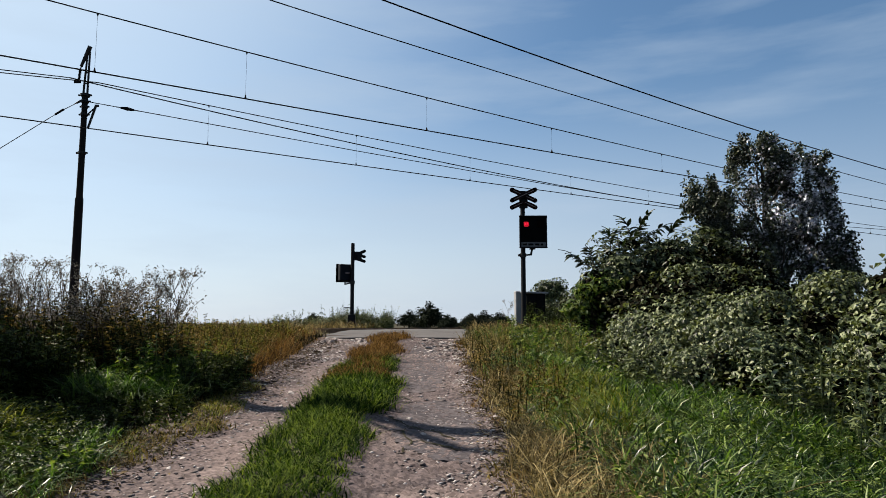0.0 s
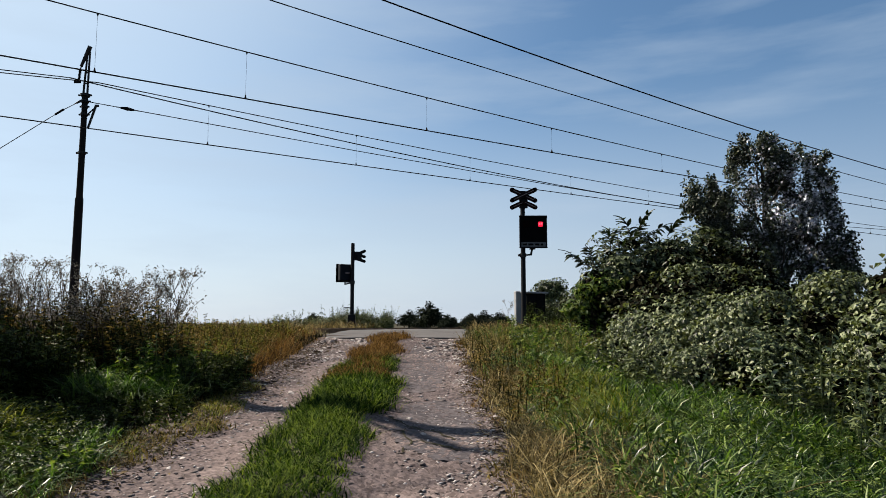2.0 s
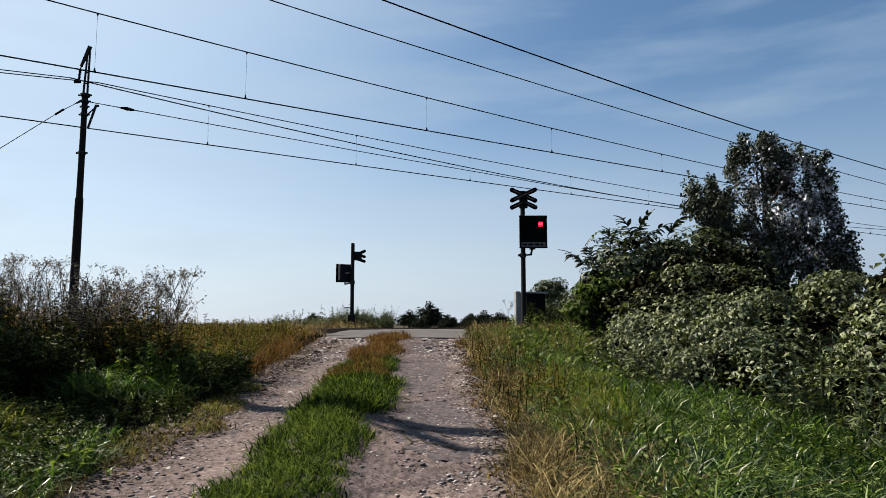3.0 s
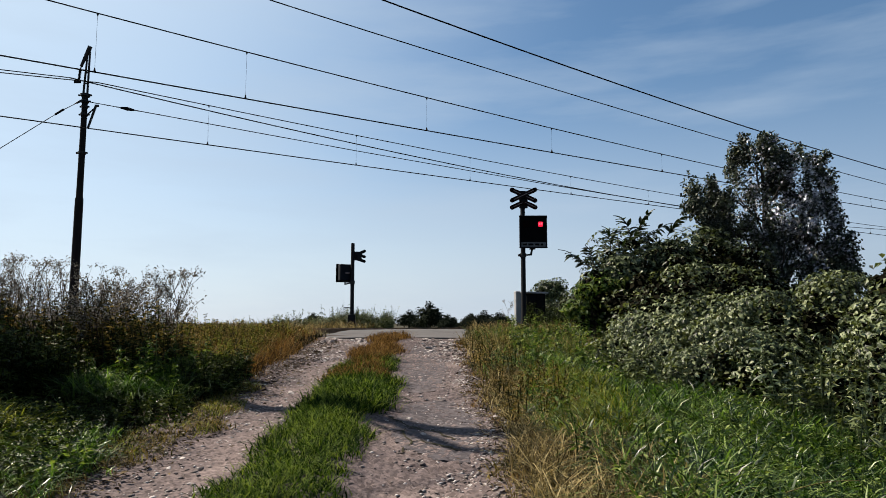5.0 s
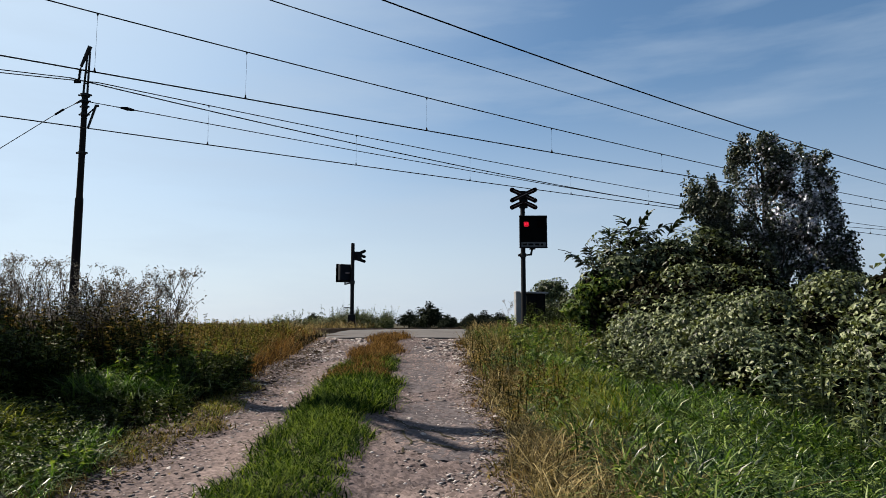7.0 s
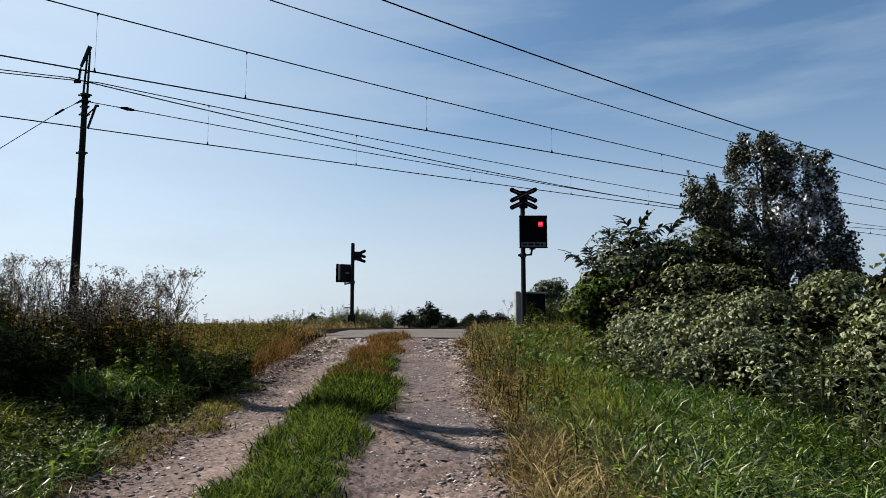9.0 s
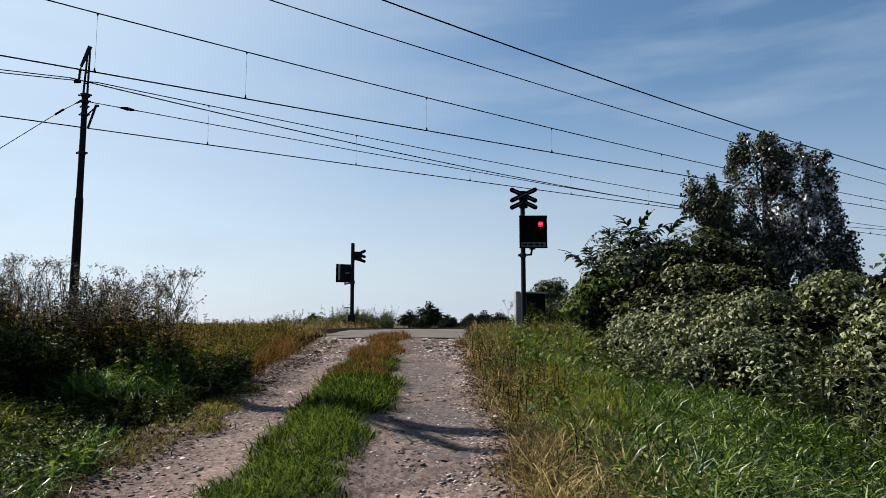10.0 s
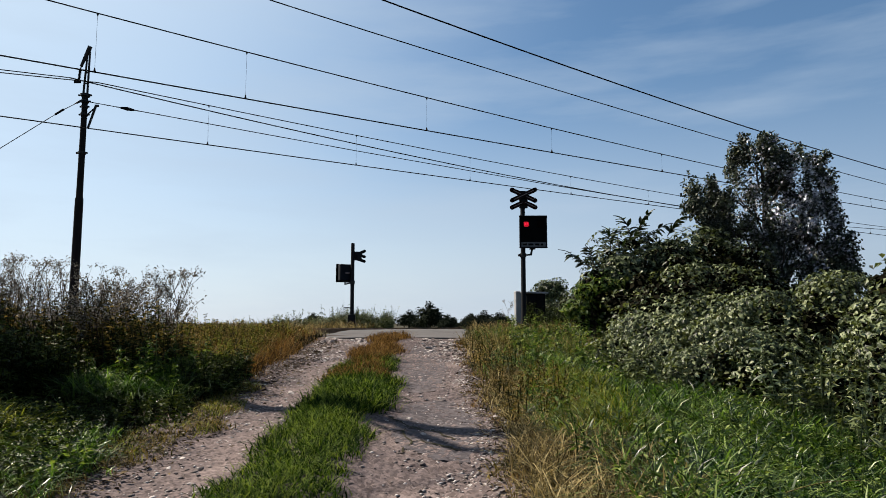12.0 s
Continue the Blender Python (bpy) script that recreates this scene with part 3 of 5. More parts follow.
def build_signal():
    base = Vector((1.885, 16.0, float(height(1.885, 16.0)) - 0.02))
    sig = thing("warning_signal", "level crossing signal with flashing red lamps and double crossbuck", "railway signal", Matrix.Translation(base))
    z0 = base.z
    bm = bmesh.new()
    rod(bm, (0, 0, 0), (0, 0, 4.66 - z0), 0.057, 0.055, 16)
    part("post", bm, M_POLE, sig)
    bm = bmesh.new()
    box(bm, 0, 0, 0.16, 0.26, 0.26, 0.34, 0.02)
    part("base", bm, M_CONCRETE, sig, "concrete foot")
    # crossbuck: an X and below it a half cross, on a dark carrier
    X0, X1 = -0.305, 0.335
    bars = [((X0, 4.70 - z0), (X1, 4.40 - z0)), ((X0, 4.40 - z0), (X1, 4.70 - z0)), ((X0, 4.235 - z0), (0.02, 4.385 - z0)), ((0.02, 4.385 - z0), (X1, 4.235 - z0))]
    for i, (a, b) in enumerate(bars):
        bm = bmesh.new()
        cross_bar(bm, a, b, 0.105, 0.03, -0.09 - 0.022 * (i % 2))
        arm = part("crossbuck_arm", bm, M_RED_EDGE, sig, "dark red crossbuck arm with pale stripe")
        bm = bmesh.new()
        a2 = (a[0] + (b[0] - a[0]) * 0.12, a[1] + (b[1] - a[1]) * 0.12)
        b2 = (a[0] + (b[0] - a[0]) * 0.88, a[1] + (b[1] - a[1]) * 0.88)
        cross_bar(bm, a2, b2, 0.014, 0.006, -0.109 - 0.022 * (i % 2))
        part("stripe", bm, M_PALE, arm)
    bm = bmesh.new()
    box(bm, 0.015, -0.062, 4.45 - z0, 0.20, 0.02, 0.42, 0.01)
    part("carrier", bm, M_POLE, sig)
    # the lamp board: plate, rim, two square lamp openings
    cx, cz = 0.225, 3.67 - z0
    w, h = 0.625, 0.745
    lz = 3.855 - z0
    lx = (0.07, 0.402)
    bm = bmesh.new()
    r = 0.085
    xs = [cx - w / 2, lx[0] - r, lx[0] + r, lx[1] - r, lx[1] + r, cx + w / 2]
    zs = [cz - h / 2, lz - r, lz + r, cz + h / 2]
    for i in range(5):
        for j in range(3):
            if j == 1 and i in (1, 3):
                continue
            box(bm, (xs[i] + xs[i + 1]) / 2, -0.135, (zs[j] + zs[j + 1]) / 2, xs[i + 1] - xs[i], 0.012, zs[j + 1] - zs[j])
    bmesh.ops.remove_doubles(bm, verts=bm.verts, dist=0.0005)
    board = part("lamp_board", bm, M_BLACK, sig, "black signal board")
    bm = bmesh.new()
    box(bm, cx, 0.03, cz, w - 0.06, 0.30, h - 0.06, 0.02)
    part("lamp_housing", bm, M_BLACK, sig)
    for sx, sz, bw, bh in ((0, h / 2, w + 0.03, 0.022), (0, -h / 2, w + 0.03, 0.022), (-w / 2, 0, 0.022, h), (w / 2, 0, 0.022, h)):
        bm = bmesh.new()
        box(bm, cx + sx, -0.15, cz + sz, bw, 0.05, bh, 0.004)
        part("rim", bm, M_POLE, board)
    bm = bmesh.new()
    box(bm, cx + 0.005, -0.147, cz - h / 2 + 0.075, w - 0.05, 0.008, 0.105, 0.003)
    plate = part("plate", bm, M_PLATE, board, "grey plate with worn lettering")
    for k, bw in ((-0.2, 0.1), (-0.06, 0.12), (0.09, 0.1), (0.2, 0.06)):
        bm = bmesh.new()
        box(bm, cx + k, -0.1525, cz - h / 2 + 0.075, bw, 0.003, 0.045)
        part("lettering", bm, M_BLACK, plate)
    for x, lit in zip(lx, (M_LAMP_DIM, M_LAMP)):
        lamp = lamp_disc(sig, x, -0.115, lz, "lamp")
        bm = bmesh.new()
        box(bm, 0, -0.006, 0, 0.118, 0.010, 0.118)
        bmesh.ops.bevel(bm, geom=[e for e in bm.edges if abs(e.verts[0].co.y - e.verts[1].co.y) > 0.005], offset=0.025, segments=3, profile=0.5, affect="EDGES")
        part("lens", bm, lit, lamp, "glowing red lens")
        for kx, kz, kw, kh in ((-0.022, 0.006, 0.040, 0.05), (0.03, 0.012, 0.03, 0.045)):
            bm = bmesh.new()
            box(bm, kx, -0.0125, kz, kw, 0.003, kh, 0.001)
            part("bright_spot", bm, M_LAMP_CORE if lit is M_LAMP else M_LAMP, lamp, "brighter red core")
        bm = bmesh.new()
        box(bm, 0, 0.004, 0, 0.152, 0.010, 0.152, 0.003)
        part("back", bm, M_DARK_LENS, lamp, "dark red lens")
        LAMPS.append((lamp, x, lz))
    # bracket
    bz = 3.13 - z0
    bm = bmesh.new()
    rod(bm, (0, 0, bz), (0.18, -0.02, bz + 0.02), 0.022)
    rod(bm, (0.18, -0.02, bz), (0.215, -0.03, cz - h / 2 + 0.02), 0.025)
    box(bm, 0.215, -0.04, cz - h / 2 - 0.015, 0.13, 0.12, 0.03, 0.005)
    part("bracket", bm, M_STEEL, sig)
    bm = bmesh.new()
    rod(bm, (0, 0, bz - 0.04), (0, 0, bz + 0.05), 0.075, sides=16)
    box(bm, -0.09, -0.02, bz, 0.06, 0.06, 0.05, 0.006)
    part("clamp", bm, M_STEEL, sig)
    return sig


def build_far_signal():
    base = Vector((-3.45, 26.0, 1.3))
    sig = thing("warning_signal", "level crossing signal seen from behind on a dark post", "railway signal", Matrix.Translation(base))
    z0 = 1.3
    bm = bmesh.new()
    rod(bm, (0, 0, 0), (0, 0, 4.58 - z0), 0.075, 0.07, 16)
    part("post", bm, M_POLE, sig)
    bm = bmesh.new()
    box(bm, 0, 0, 0.12, 0.34, 0.34, 0.3, 0.03)
    box(bm, 0, 0, 0.40, 0.26, 0.26, 0.34, 0.02)
    part("base", bm, M_POLE, sig)
    turn = Matrix.Rotation(radians(32), 4, "Z")
    bm = bmesh.new()
    box(bm, -0.31, 0.05, 3.46 - z0, 0.46, 0.24, 0.63, 0.03, turn)
    house = part("lamp_housing", bm, mat("blue_grey_paint", [(0.005, 0.007, 0.011), (0.010, 0.013, 0.018)], 4, 0.8, 0.1, 60, spec=0.1), sig, "blue-grey lamp housing")
    bm = bmesh.new()
    box(bm, -0.28, -0.05, 3.43 - z0, 0.62, 0.02, 0.70, 0.006, turn)
    for v in bm.verts:
        v.co += Vector((-0.09, 0.25, 0.02))
    part("lamp_board", bm, M_BLACK, house)
    bm = bmesh.new()
    box(bm, -0.18, -0.055, 3.44 - z0, 0.17, 0.012, 0.055, 0.002, turn)
    part("plate", bm, M_PALE, house, "small pale plate")
    bm = bmesh.new()
    rod(bm, (0, 0, 3.08 - z0), (-0.28, 0.02, 3.02 - z0), 0.028)
    rod(bm, (-0.28, 0.02, 3.0 - z0), (-0.28, 0.02, 3.16 - z0), 0.03)
    part("bracket", bm, M_STEEL, sig)
    bm = bmesh.new()
    rod(bm, (0, 0, 3.03 - z0), (0, 0, 3.15 - z0), 0.1, sides=16)
    part("clamp", bm, M_STEEL, sig)
    bm = bmesh.new()
    box(bm, -0.17, 0, 2.13 - z0, 0.26, 0.06, 0.03, 0.004)
    part("stub", bm, M_STEEL, sig)
    bm = bmesh.new()
    box(bm, 0.19, 0.05, 4.1 - z0, 0.30, 0.02, 0.34, 0.02)
    part("carrier", bm, M_POLE, sig)
    for a, b in (((0.05, 4.10), (0.49, 4.32)), ((0.05, 4.22), (0.49, 4.055)), ((0.05, 4.02), (0.49, 3.88))):
        bm = bmesh.new()
        cross_bar(bm, (a[0], a[1] - z0), (b[0], b[1] - z0), 0.11, 0.03, 0.08)
        part("crossbuck_arm", bm, M_POLE, sig)


# ---- masts and wires ----
def build_mast(x, y, z_base, lean=0.0):
    mast = thing("catenary_mast", "round dark concrete mast with steel top frame and insulators", "mast", pose(x, y, z_base, 0, 0, 0), "catenary masts")
    z0 = z_base
    bm = bmesh.new()
    rod(bm, (0, 0, 0), (0, 0, 5.35 - z0), 0.135, 0.118, 20)
    part("lower_shaft", bm, M_CONCRETE, mast)
    bm = bmesh.new()
    rod(bm, (0, 0, 5.3 - z0), (0, 0, 8.68 - z0), 0.098, 0.082, 20)
    part("upper_shaft", bm, M_CONCRETE, mast)
    for zb, r in ((8.42, 0.17), (8.62, 0.2), (8.25, 0.14), (8.0, 0.16), (6.78, 0.165), (5.34, 0.13)):
        bm = bmesh.new()
        rod(bm, (0, 0, zb - z0 - 0.035), (0, 0, zb - z0 + 0.035), r * 0.72, sides=16)
        if r > 0.135:
            box(bm, 0, 0, zb - z0, r * 2.1, 0.05, 0.05, 0.006)
        part("collar", bm, M_STEEL, mast)
    for dx, top in ((0.06, 10.2), (-0.075, 9.95)):
        bm = bmesh.new()
        rod(bm, (dx, 0, 8.4 - z0), (0.075 if dx > 0 else 0.0, 0, top - z0), 0.035, 0.03, 8)
        part("top_post", bm, M_STEEL, mast)
    bm = bmesh.new()
    rod(bm, (0.07, 0, 10.2 - z0), (-0.17, -0.02, 9.55 - z0), 0.07, 0.045, 8)
    part("top_arm", bm, M_STEEL, mast)
    for zr in (9.35, 9.0):
        bm = bmesh.new()
        rod(bm, (0.08, 0, zr - z0), (-0.05, 0, zr - z0), 0.025, 0.025, 8)
        part("rung", bm, M_STEEL, mast)
    bm = bmesh.new()
    rod(bm, (-0.17, -0.02, 9.55 - z0), (-0.22, -0.02, 9.06 - z0), 0.018, sides=8)
    for k in range(7):
        zc = 9.42 - z0 - 0.045 * k
        rod(bm, (-0.19 - 0.004 * k, -0.02, zc), (-0.19 - 0.004 * k, -0.02, zc - 0.025), 0.045, 0.034, 12)
    box(bm, -0.26, -0.02, 9.04 - z0, 0.2, 0.06, 0.07, 0.01)
    part("insulator", bm, M_WIRE, mast, "dark ribbed hanging insulator")
    bm = bmesh.new()
    rod(bm, (0.1, 0, 8.0 - z0), (0.35, 0, 8.24 - z0), 0.022, sides=8)
    box(bm, 0.38, 0, 8.28 - z0, 0.12, 0.06, 0.07, 0.01)
    rod(bm, (0.35, 0, 8.27 - z0), (0.14, 0, 7.57 - z0), 0.04, 0.035, 8)
    part("steady_arm", bm, M_STEEL, mast)
    return mast


def build_near_mast(x, y):
    """A stouter mast whose field-side arm carries the thick cable."""
    z0 = float(height(x, y)) - 0.05
    mast = thing("catenary_mast", "stout round concrete mast with a field-side cable arm", "mast", pose(x, y, z0), "catenary masts")
    bm = bmesh.new()
    rod(bm, (0, 0, 0), (0, 0, 9.4 - z0), 0.165, 0.13, 20)
    part("shaft", bm, M_CONCRETE, mast)
    out = Vector((-NORM_X, -NORM_Y, 0))
    bm = bmesh.new()
    rod(bm, (0, 0, 8.05 - z0), Vector((0, 0, 8.05 - z0)) + out * 1.1, 0.07, 0.06, 10)
    part("cable_arm", bm, M_STEEL, mast)
    bm = bmesh.new()
    rod(bm, (0, 0, 7.4 - z0), Vector((0, 0, 8.0 - z0)) + out * 0.85, 0.045, 0.045, 8)
    part("strut", bm, M_STEEL, mast)
    bm = bmesh.new()
    for k in range(6):
        p = Vector((0, 0, 8.45 - z0 - 0.05 * k)) + out * 1.0
        rod(bm, p, p - Vector((0, 0, 0.03)), 0.07, 0.05, 12)
    rod(bm, Vector((0, 0, 8.55 - z0)) + out, Vector((0, 0, 8.05 - z0)) + out, 0.025, 0.025, 8)
    part("insulator", bm, M_WIRE, mast, "dark ribbed standing insulator")


def wire(name, pts, r, parent=None, label=""):
    V, F = tubes([(pts, [r] * len(pts))], 6)
    return mesh_np(name, V, F, M_WIRE, parent, label)


def parabola(c, n, s0, s1, k=40):
    return [at_track(s, n, c[0] * s * s + c[1] * s + c[2]) for s in np.linspace(s0, s1, k)]


def build_wires():
    for n, con, mes, drops in ((15.8, (0.00012, -0.00236, 6.848), (0.0008, -0.05383, 8.214), (1.27, 4.48, 9.5, 14.06, 19.17, 33.6)),
                               (20.6, (0.0001, -0.0035, 6.851), (0.00066, -0.0483, 8.255), (4.76, 9.62, 14.28, 19.33, 24.0, 35.0, 43.5))):
        line = thing("overhead_line", "dark messenger and contact wire joined by thin droppers", "overhead line", group="overhead lines")
        wire("contact_wire", parabola(con, n, -25, 60), 0.016, line)
        if n > 18:   # held at the mast
            wire("messenger_wire", parabola(mes, n, 1.75, 60), 0.014, line)
            wire("messenger_wire", parabola((0.0016, 0.074, 8.038), n, -25, 1.75), 0.014, line)
        else:
            wire("messenger_wire", parabola(mes, n, -25, 60), 0.014, line)
        for s in drops:
            a = at_track(s, n, mes[0] * s * s + mes[1] * s + mes[2])
            b = at_track(s, n, con[0] * s * s + con[1] * s + con[2])
            d = wire("dropper", [a, (a + b) / 2, b], 0.0028, line)
            bm = bmesh.new()
            rod(bm, b, b + Vector((0, 0, 0.09)), 0.03, 0.012, 8)
            part("clip", bm, M_WIRE, d)
            bm = bmesh.new()
            rod(bm, a, a - Vector((0, 0, 0.06)), 0.026, 0.012, 8)
            part("clip", bm, M_WIRE, d)
    for name, label, pts, r in (
            ("feeder_cable", "dark feeder cable hung from the mast tops", parabola((0.00129, -0.08813, 9.148), 23.3, 1.2, 60), 0.019),
            ("feeder_cable", "dark feeder cable hung from the mast tops", parabola((0.0015, 0.06, 8.97), 23.3, -40, 1.2), 0.015),
            ("feeder_cable", "thin cable slung beside the near track", parabola((0.00077, -0.07019, 8.829), 14.0, -20, 50), 0.013),
            ("feeder_cable", "thick dark cable slung along the near side", parabola((0.00144, -0.09616, 8.457), 11.6, -8, 50), 0.0155)):
        tagged(wire(name, pts, r), label, "cable", "feeder cables")
    top = Vector((-11.1, 20.62, 8.40))
    a, b, c = top, Vector((-9.90, 20.84, 8.226)), Vector((4.04, 27.33, 7.19))
    anchor = thing("anchor_wire", "thin anchor wire with a dark insulator", "cable")
    wire("wire", [a, b, b.lerp(c, 0.5) - Vector((0, 0, 0.03)), c, c + (c - b) * 0.6 + Vector((0, 0, 0.1))], 0.014, anchor)
    for p, d in ((b, (b - a).normalized()),):
        bm = bmesh.new()
        for k in range(-4, 5):
            rod(bm, p + d * (k * 0.045 - 0.016), p + d * (k * 0.045 + 0.016), 0.028 + 0.032 * (1 - abs(k) / 5), sides=10)
        rod(bm, p - d * 0.36, p + d * 0.36, 0.018, sides=8)
        part("insulator", bm, M_WIRE, anchor)
    a, c = Vector((-11.16, 20.58, 8.44)), Vector((-14.4, 18.5, 4.95))
    b = Vector((-11.657, 20.204, 7.93))
    stay = thing("stay_wire", "thin stay wire with a small insulator", "cable")
    wire("wire", [a, b, b.lerp(c, 0.5), c, Vector((-17.5, 16.5, 1.3))], 0.012, stay)
    bm = bmesh.new()
    d = (c - b).normalized()
    rod(bm, b - d * 0.15, b + d * 0.15, 0.035, 0.03, 10)
    part("insulator", bm, M_WIRE, stay)
    bm = bmesh.new()
    e = (b - a).normalized()
    rod(bm, a + e * 0.05, a + e * 0.24, 0.04, 0.028, 10)
    part("clamp", bm, M_STEEL, stay)


def build_cabinet():
    x, y = 2.34, 18.2
    z0 = float(height(x, y)) - 0.03
    cab = thing("relay_cabinet", "dull trackside relay cabinet, foliage shade in its dark paint, with a flat pale roof", "cabinet", pose(x, y, z0, 0, 0, 24))
    bm = bmesh.new()
    box(bm, 0, 0, 0.6, 0.58, 0.5, 1.08, 0.012)
    part("body", bm, M_SHADED_PAINT, cab)
    bm = bmesh.new()
    box(bm, 0, 0, 1.165, 0.70, 0.62, 0.045, 0.008)
    part("roof", bm, M_GREY, cab, "pale flat roof")
    for dx in (-0.142, 0.142):
        bm = bmesh.new()
        box(bm, dx, -0.257, 0.62, 0.27, 0.014, 0.98, 0.005)
        d = part("door", bm, M_SHADED_PAINT, cab)
        bm = bmesh.new()
        box(bm, dx * 0.2, -0.275, 0.65, 0.025, 0.025, 0.12, 0.005)
        part("handle", bm, M_STEEL, d)
    bm = bmesh.new()
    box(bm, 0, 0, 0.04, 0.64, 0.56, 0.12, 0.01)
    part("plinth", bm, M_CONCRETE, cab)
    z1 = float(height(1.86, 17.2))
    bm = bmesh.new()
    box(bm, 0, 0, 0.57, 0.14, 0.12, 1.14, 0.02)
    mk = tagged(part("marker_post", bm, M_POST), "pale grey concrete marker post beside the signal", "post")
    mk.matrix_basis = pose(1.87, 17.2, z1 - 0.03, 0, 0, 20)


build_signal()
build_far_signal()
build_mast(-11.17, 20.7, float(height(-11.17, 20.7)) - 0.05)
build_near_mast(-7.6, 10.1)
build_wires()
build_cabinet()


# ---- plants ----
def scatter(count, x0, x1, y0, y1, keep=None):
    P = np.stack([np.random.uniform(x0, x1, count), np.random.uniform(y0, y1, count)], 1)
    return P[keep(P[:, 0], P[:, 1])] if keep is not None else P


def tufted(P, share=0.7, spread=0.05, per=14):
    """Draws most of the points together into tufts."""
    n = len(P)
    heads = P[np.random.randint(0, n, max(1, n // per))]
    pull = np.random.random(n) < share
    Q = P.copy()
    Q[pull] = heads[np.random.randint(0, len(heads), pull.sum())] + np.random.normal(0, spread, (pull.sum(), 2))
    return Q


def grass(name, label, P, h, w, bend, material, z=height, lean=None):
    plain = name == "thatch" or P[:, 1].mean() > 8.0
    n = len(P)
    Z = z(P[:, 0], P[:, 1])
    hh = h * np.random.uniform(0.45, 1.15, n) * (0.85 + 0.3 * lumps(P[:, 0], P[:, 1], 1.1))
    A = np.random.uniform(0, 2 * np.pi, n) if lean is None else np.random.normal(lean, 0.9, n)
    V, F = blade_mesh(np.stack([P[:, 0], P[:, 1], Z - 0.01], 1), A, hh, w * np.random.uniform(0.7, 1.3, n), bend * np.random.uniform(0.3, 1.5, n), plain)
    return tagged(mesh_np(name, V, F, material), label, "grass", kind="stuff")


def build_grass():
    crown = lambda x, y: np.abs(x + 1.07 + 0.03 * np.sin(2.1 * y)) < 0.34 + 0.04 * np.sin(1.3 * y + 1) + 0.04 * np.sin(4.7 * y) + np.random.normal(0, 0.035, len(x))
    P = tufted(scatter(52000, -1.6, -0.3, 3.0, 10.6, crown), 0.85, 0.04, 34)
    grass("grass", "short green grass on the crown of the track", P, 0.17, 0.0085, 0.95, M_SHORT, road_height)
    P = tufted(scatter(9000, -1.5, -0.5, 6.8, 8.7, lambda x, y: np.abs(x + 1.0) < 0.4), 0.9, 0.06, 40)
    grass("grass", "fuller tufts of green grass on the crown", P, 0.27, 0.010, 0.9, M_SHORT, road_height)
    P = tufted(scatter(16000, -1.5, -0.4, 8.6, 14.5, lambda x, y: np.abs(x + 1.12) < 0.30 + 0.1 * np.sin(2.3 * y)), 0.7, 0.06)
    grass("grass", "russet dry grass on the crown of the track", P, 0.24, 0.007, 0.7, M_RUST, road_height)
    # verge beside the lane: straw, then long green grass
    ragged = lambda x, y: x > 0.60 - 0.014 * (y - 5) + 0.08 * np.sin(y * 2.3) + 0.06 * np.sin(y * 5.9)
    P = tufted(scatter(9500, 0.4, 1.3, 3.2, 14.6, ragged), 0.85, 0.06, 24)
    grass("grass", "dry straw-coloured grass along the verge", P, 0.33, 0.008, 1.1, M_STRAW)
    P = tufted(scatter(3200, 0.6, 1.5, 3.2, 9.0), 0.8, 0.06, 12)
    grass("grass", "dry straw-coloured grass along the verge", P, 0.38, 0.009, 1.25, M_STRAW)
    P = tufted(scatter(9000, 0.2, 0.95, 3.4, 14.6, lambda x, y: ragged(x + 0.2, y)), 0.85, 0.05, 26)
    grass("grass", "low withered grass at the edge of the ruts", P, 0.10, 0.005, 1.0, M_RUST)
    P = tufted(scatter(12000, 0.25, 1.1, 3.4, 14.6, lambda x, y: ragged(x + 0.08, y)), 0.85, 0.06, 26)
    grass("grass", "olive-brown withering grass along the verge", P, 0.2, 0.009, 1.1, M_OLIVE)
    P = tufted(scatter(31000, 0.85, 3.6, 3.0, 9.6, lambda x, y: x > 0.95 + 0.25 * np.sin(y * 1.7) + 0.1 * np.sin(5 * y)), 0.85, 0.07, 26)
    grass("grass", "long lush green grass beside the track", P, 0.38, 0.017, 1.25, M_GRASS)
    P = tufted(scatter(14000, 0.7, 3.0, 9.0, 16.5), 0.8, 0.09, 22)
    grass("grass", "rank green grass below the signal", P, 0.42, 0.012, 0.9, M_GRASS)
    P = tufted(scatter(5000, 1.1, 3.0, 9.6, 14.6), 0.8, 0.09, 22)
    grass("grass", "yellow-green grass in the sun below the signal", P, 0.46, 0.012, 0.9, M_YELLOW)
    P = tufted(scatter(2600, 1.0, 3.3, 14.2, 16.6), 0.8, 0.09, 22)
    grass("grass", "russet dry grass round the signal's foot", P, 0.5, 0.010, 0.9, M_RUST)
    P = tufted(scatter(5000, 0.65, 3.2, 10.5, 17.0), 0.8, 0.09)
    grass("grass", "dry grass heads below the signal", P, 0.5, 0.010, 0.7, M_STRAW)
    # the bank on the other side
    P = tufted(scatter(12000, -7.0, -2.4, 2.8, 8.5, lambda x, y: y < 6.0 - 0.3 * (x + 3.5)), 0.9, 0.07, 30)
    grass("grass", "green grass at the edge of the lane", P, 0.26, 0.009, 1.0, M_GRASS)
    P = tufted(scatter(4200, -4.4, -2.55, 4.0, 6.0, lambda x, y: x < -2.6 + 0.2 * np.sin(3 * y)), 0.9, 0.06, 24)
    grass("grass", "sunlit pale green grass between the herbs", P, 0.24, 0.013, 1.3, M_GRASS)
    P = tufted(scatter(2200, -4.6, -3.6, 5.5, 6.15), 0.9, 0.09, 40)
    grass("grass", "long pale green grass clump by the weeds", P, 0.42, 0.014, 1.1, M_YELLOW)
